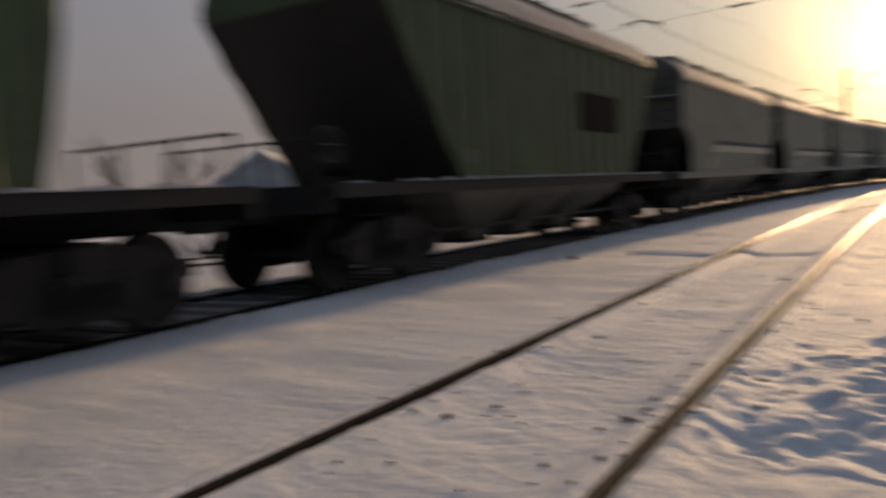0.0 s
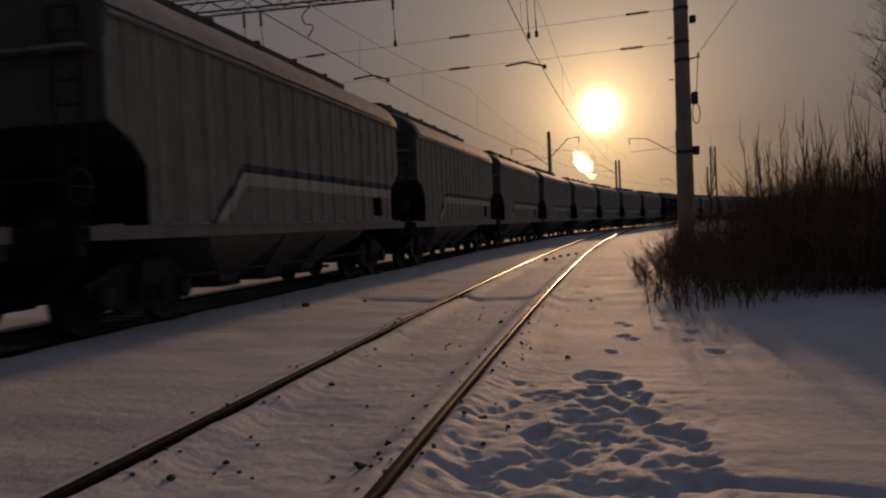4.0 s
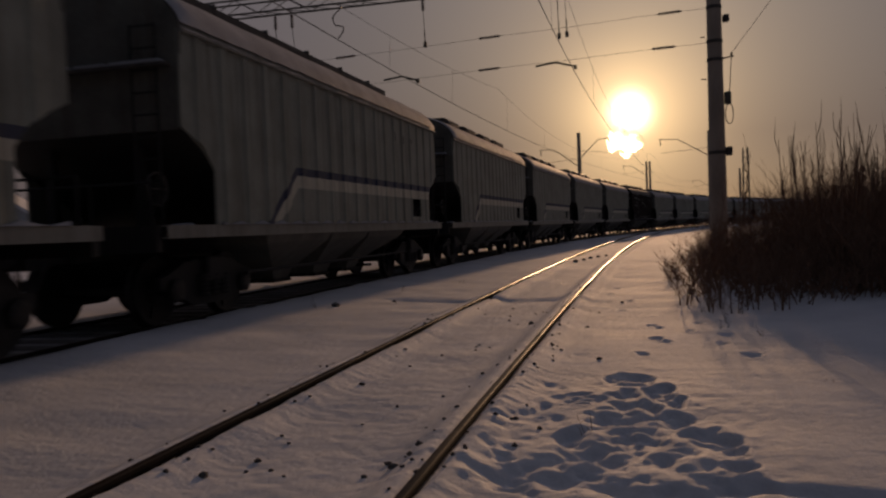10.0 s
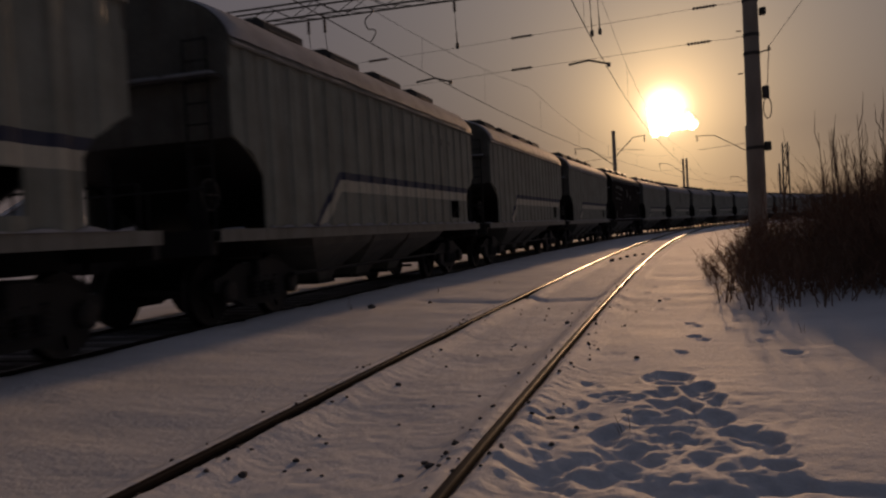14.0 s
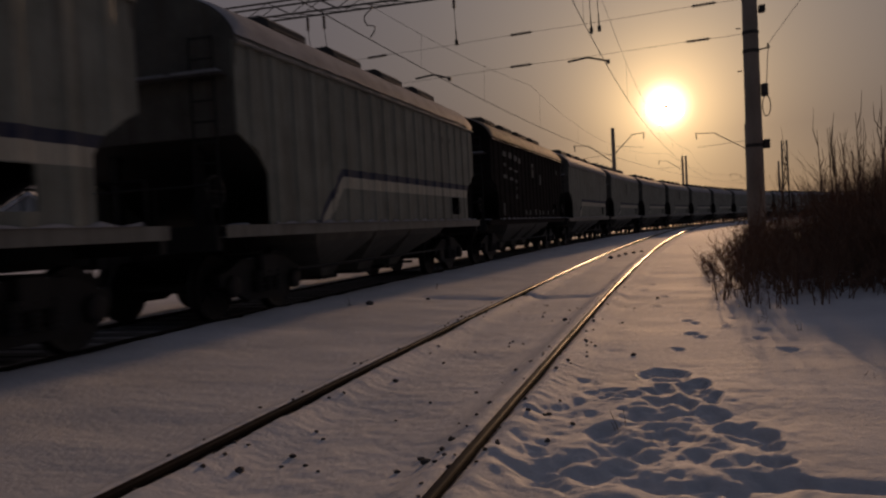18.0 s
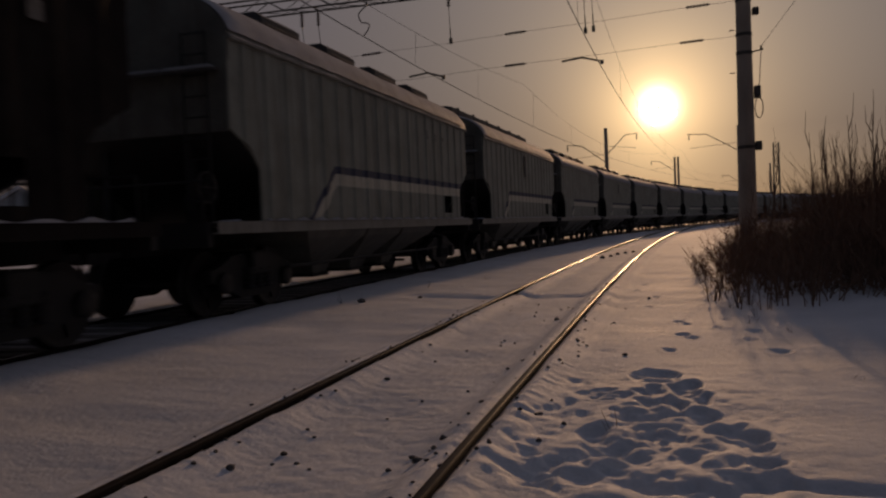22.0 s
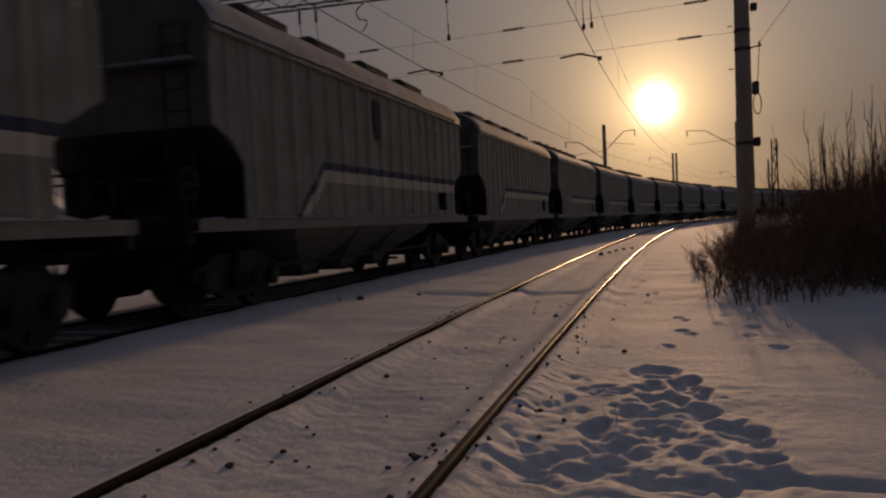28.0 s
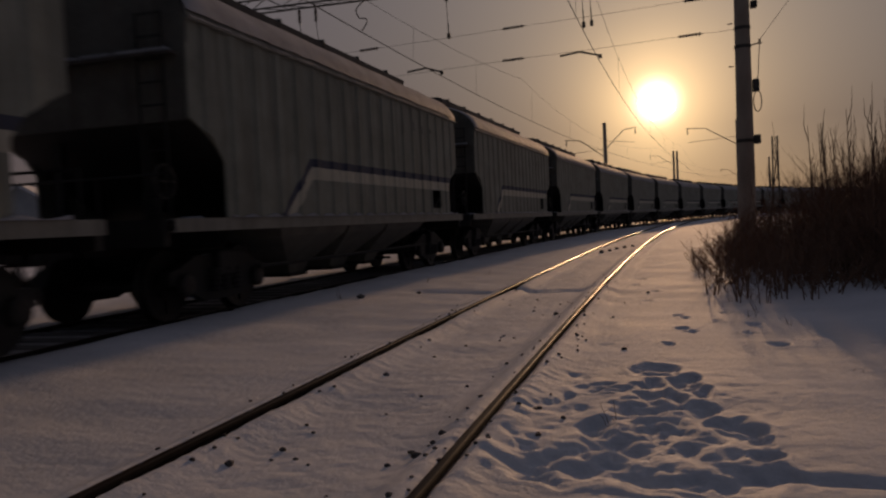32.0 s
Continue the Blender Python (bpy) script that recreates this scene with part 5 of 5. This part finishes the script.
def steam_material():
    """Thin vapour: it passes part of the light straight on and scatters the rest forwards."""
    m = bpy.data.materials.new("steam")
    m.use_nodes = True
    nt = m.node_tree
    nt.nodes.clear()
    N, L = nt.nodes.new, nt.links.new
    clear, bend, glow, inner, mix, out = N("ShaderNodeBsdfTransparent"), N("ShaderNodeBsdfRefraction"), N("ShaderNodeBsdfTranslucent"), N("ShaderNodeMixShader"), N("ShaderNodeMixShader"), N("ShaderNodeOutputMaterial")
    bend.inputs["Roughness"].default_value, bend.inputs["IOR"].default_value = 0.8, 1.07
    bend.inputs["Color"].default_value = (0.96, 0.96, 0.96, 1)
    glow.inputs["Color"].default_value = (0.92, 0.92, 0.92, 1)
    coords, wisps, amount = N("ShaderNodeTexCoord"), N("ShaderNodeTexNoise"), N("ShaderNodeMapRange")
    wisps.inputs["Scale"].default_value, wisps.inputs["Detail"].default_value = 0.4, 2
    L(coords.outputs["Object"], wisps.inputs["Vector"])
    amount.inputs["From Min"].default_value, amount.inputs["From Max"].default_value = 0.25, 0.65
    amount.inputs["To Min"].default_value, amount.inputs["To Max"].default_value = 0.04, 0.10
    L(wisps.outputs["Fac"], amount.inputs["Value"])
    inner.inputs[0].default_value = 0.3
    L(bend.outputs[0], inner.inputs[1])
    L(glow.outputs[0], inner.inputs[2])
    L(amount.outputs[0], mix.inputs[0])
    L(clear.outputs[0], mix.inputs[1])
    L(inner.outputs[0], mix.inputs[2])
    L(mix.outputs[0], out.inputs["Surface"])
    return m


STEAM = steam_material()
# each puff: radius, seconds at which it leaves the stack, then its later drift as side and height in degrees seen from the siding
PUFFS = [(3.9, -0.6, ((6.0, -1.0, 5.25), (9.0, -0.75, 5.75), (13.0, -0.3, 6.7), (18.0, -0.35, 7.5))),
         (3.4, 0.2, ((6.0, -0.75, 4.75), (9.0, -1.0, 5.35), (13.0, -0.5, 6.2), (18.0, 0.15, 7.0))),
         (3.8, 0.9, ((6.0, -0.45, 5.05), (9.0, -0.25, 5.45), (11.0, 0.7, 6.0), (12.5, 1.75, 6.5), (18.0, 0.6, 7.45))),
         (3.0, 1.7, ((6.0, -0.5, 4.3), (9.0, -0.35, 4.9), (11.0, 0.5, 5.8), (12.5, 1.0, 6.15), (18.0, 0.1, 8.0))),
         (2.3, 2.7, ((6.0, -0.55, 3.8), (9.0, -0.3, 4.5), (13.0, 0.1, 5.9), (18.0, 0.1, 7.5)))]


def steam_point(side, height):
    return pose(STEAM_Y * math.tan(radians(side)), STEAM_Y, 1.2 + STEAM_Y * math.tan(radians(height)))


def steam_plume():
    """Puffs of white vapour from beyond the train: lumpy closed shapes."""
    made = []
    for n, (size, _, _) in enumerate(PUFFS):
        bm = bmesh.new()
        bmesh.ops.create_icosphere(bm, subdivisions=4, radius=size)
        for v in bm.verts:
            p = v.co.normalized()
            d = 0.40 * noise.noise(p * 1.1 + Vector((n * 3.1, 0, 0))) + 0.16 * abs(noise.noise(p * 3.2 + Vector((0, n * 2.7, 0)))) 
            v.co = v.co * (0.9 + d)
        puff = part("steam_puff", bm, STEAM, smooth=True)
        made.append(tagged(puff, "white steam puff lit from behind by the sun", "steam", "steam puffs"))
    return made


STEAM_PUFFS = steam_plume()


def puff_rows(start, drift):
    first = [(start, -0.15, 2.2), (start + 0.9, -0.35, 3.1), (start + 1.7, -0.75, 3.65), (start + 2.9, -1.1, 4.2)]
    keys = [k for k in first if k[0] < drift[0][0] - 0.6] + list(drift)

    def at(t):
        t = max(keys[0][0], min(keys[-1][0], t))
        for (a, s0, h0), (b, s1, h1) in zip(keys, keys[1:]):
            if a <= t <= b:
                f = (t - a) / (b - a)
                return steam_point(s0 + (s1 - s0) * f, h0 + (h1 - h0) * f)
    return [(k * 0.5, at(k * 0.5)) for k in range(65)]


# ---- stones ----
def stone_mesh(name, rng, size):
    bm = bmesh.new()
    bmesh.ops.create_icosphere(bm, subdivisions=1, radius=size)
    for v in bm.verts:
        v.co *= rng.uniform(0.7, 1.2)
        v.co.z *= 0.7
    me = bpy.data.meshes.new(name)
    bm.to_mesh(me)
    bm.free()
    me.materials.append(STONE)
    return me


def stones():
    rng = random.Random(31)
    kinds = [stone_mesh("stone", rng, 0.03) for _ in range(6)]
    spots = [(-2.31, 6.43, 1.0), (-1.30, 4.05, 1.1), (-1.38, 4.2, 0.8), (-1.25, 4.4, 0.8), (-1.45, 4.0, 0.7), (-2.35, 3.9, 1.1), (-2.2, 4.25, 0.8), (-0.72, 4.6, 0.7), (-0.80, 5.2, 0.7), (-1.22, 5.3, 0.7), (-1.90, 27.2, 3.6), (-1.55, 30.0, 3.2), (-1.3, 31.0, 3.0), (-1.7, 28.5, 2.6), (-1.05, 32.5, 3.0), (-1.35, 10.5, 1.4), (-4.9, 12.5, 2.4), (-4.2, 13.6, 1.6), (-0.2, 13.0, 1.2), (-0.35, 7.6, 0.9)]
    for _ in range(120):
        y = 2.8 + 14 * rng.random() ** 1.8
        off = rng.choice((-0.792, 0.792)) + rng.gauss(0, 0.14)
        spots.append((float(side_x(np.array(y))) + off, y, rng.uniform(0.25, 0.75)))
    for _ in range(75):
        y = 2.8 + 10 * rng.random() ** 1.5
        spots.append((float(side_x(np.array(y))) + rng.uniform(-1.2, 1.3), y, rng.uniform(0.25, 0.6)))
    for x, y, s in spots:
        ob = new("stone", rng.choice(kinds))
        ob.location = (x, y, ground_at(x, y) + 0.008 * s)
        ob.rotation_euler = (0, 0, rng.uniform(0, 6))
        ob.scale = (s, s, s)
        tagged(ob, "dark ballast stone lying in the snow", "stone", "ballast stones")


stones()


def motions():
    times = [float(t) for t in range(33)]
    for i, wagon in enumerate(WAGONS):
        walk(wagon, [(t, wagon_pose(i, t)) for t in times])
    for puff, (_, start, drift) in zip(STEAM_PUFFS, PUFFS):
        walk(puff, puff_rows(start, drift))
    # all wheels turn alike: one set of keys, shared
    wheels = [o for w in WAGONS for b in w.children if b.name.startswith("bogie") for o in b.children if o.name.startswith("wheelset")]
    rows = []
    for k in range(481):
        t = k / 15
        rows.append((t, pose(0, 0, 0, math.degrees((travelled(0) - travelled(t)) / 0.475), 0, 0)))
    walk(wheels[0], rows)
    first = wheels[0].animation_data
    for w in wheels[1:]:
        w.rotation_mode = "QUATERNION"
        data = w.animation_data_create()
        data.action = first.action
        data.action_slot = first.action_slot


motions()
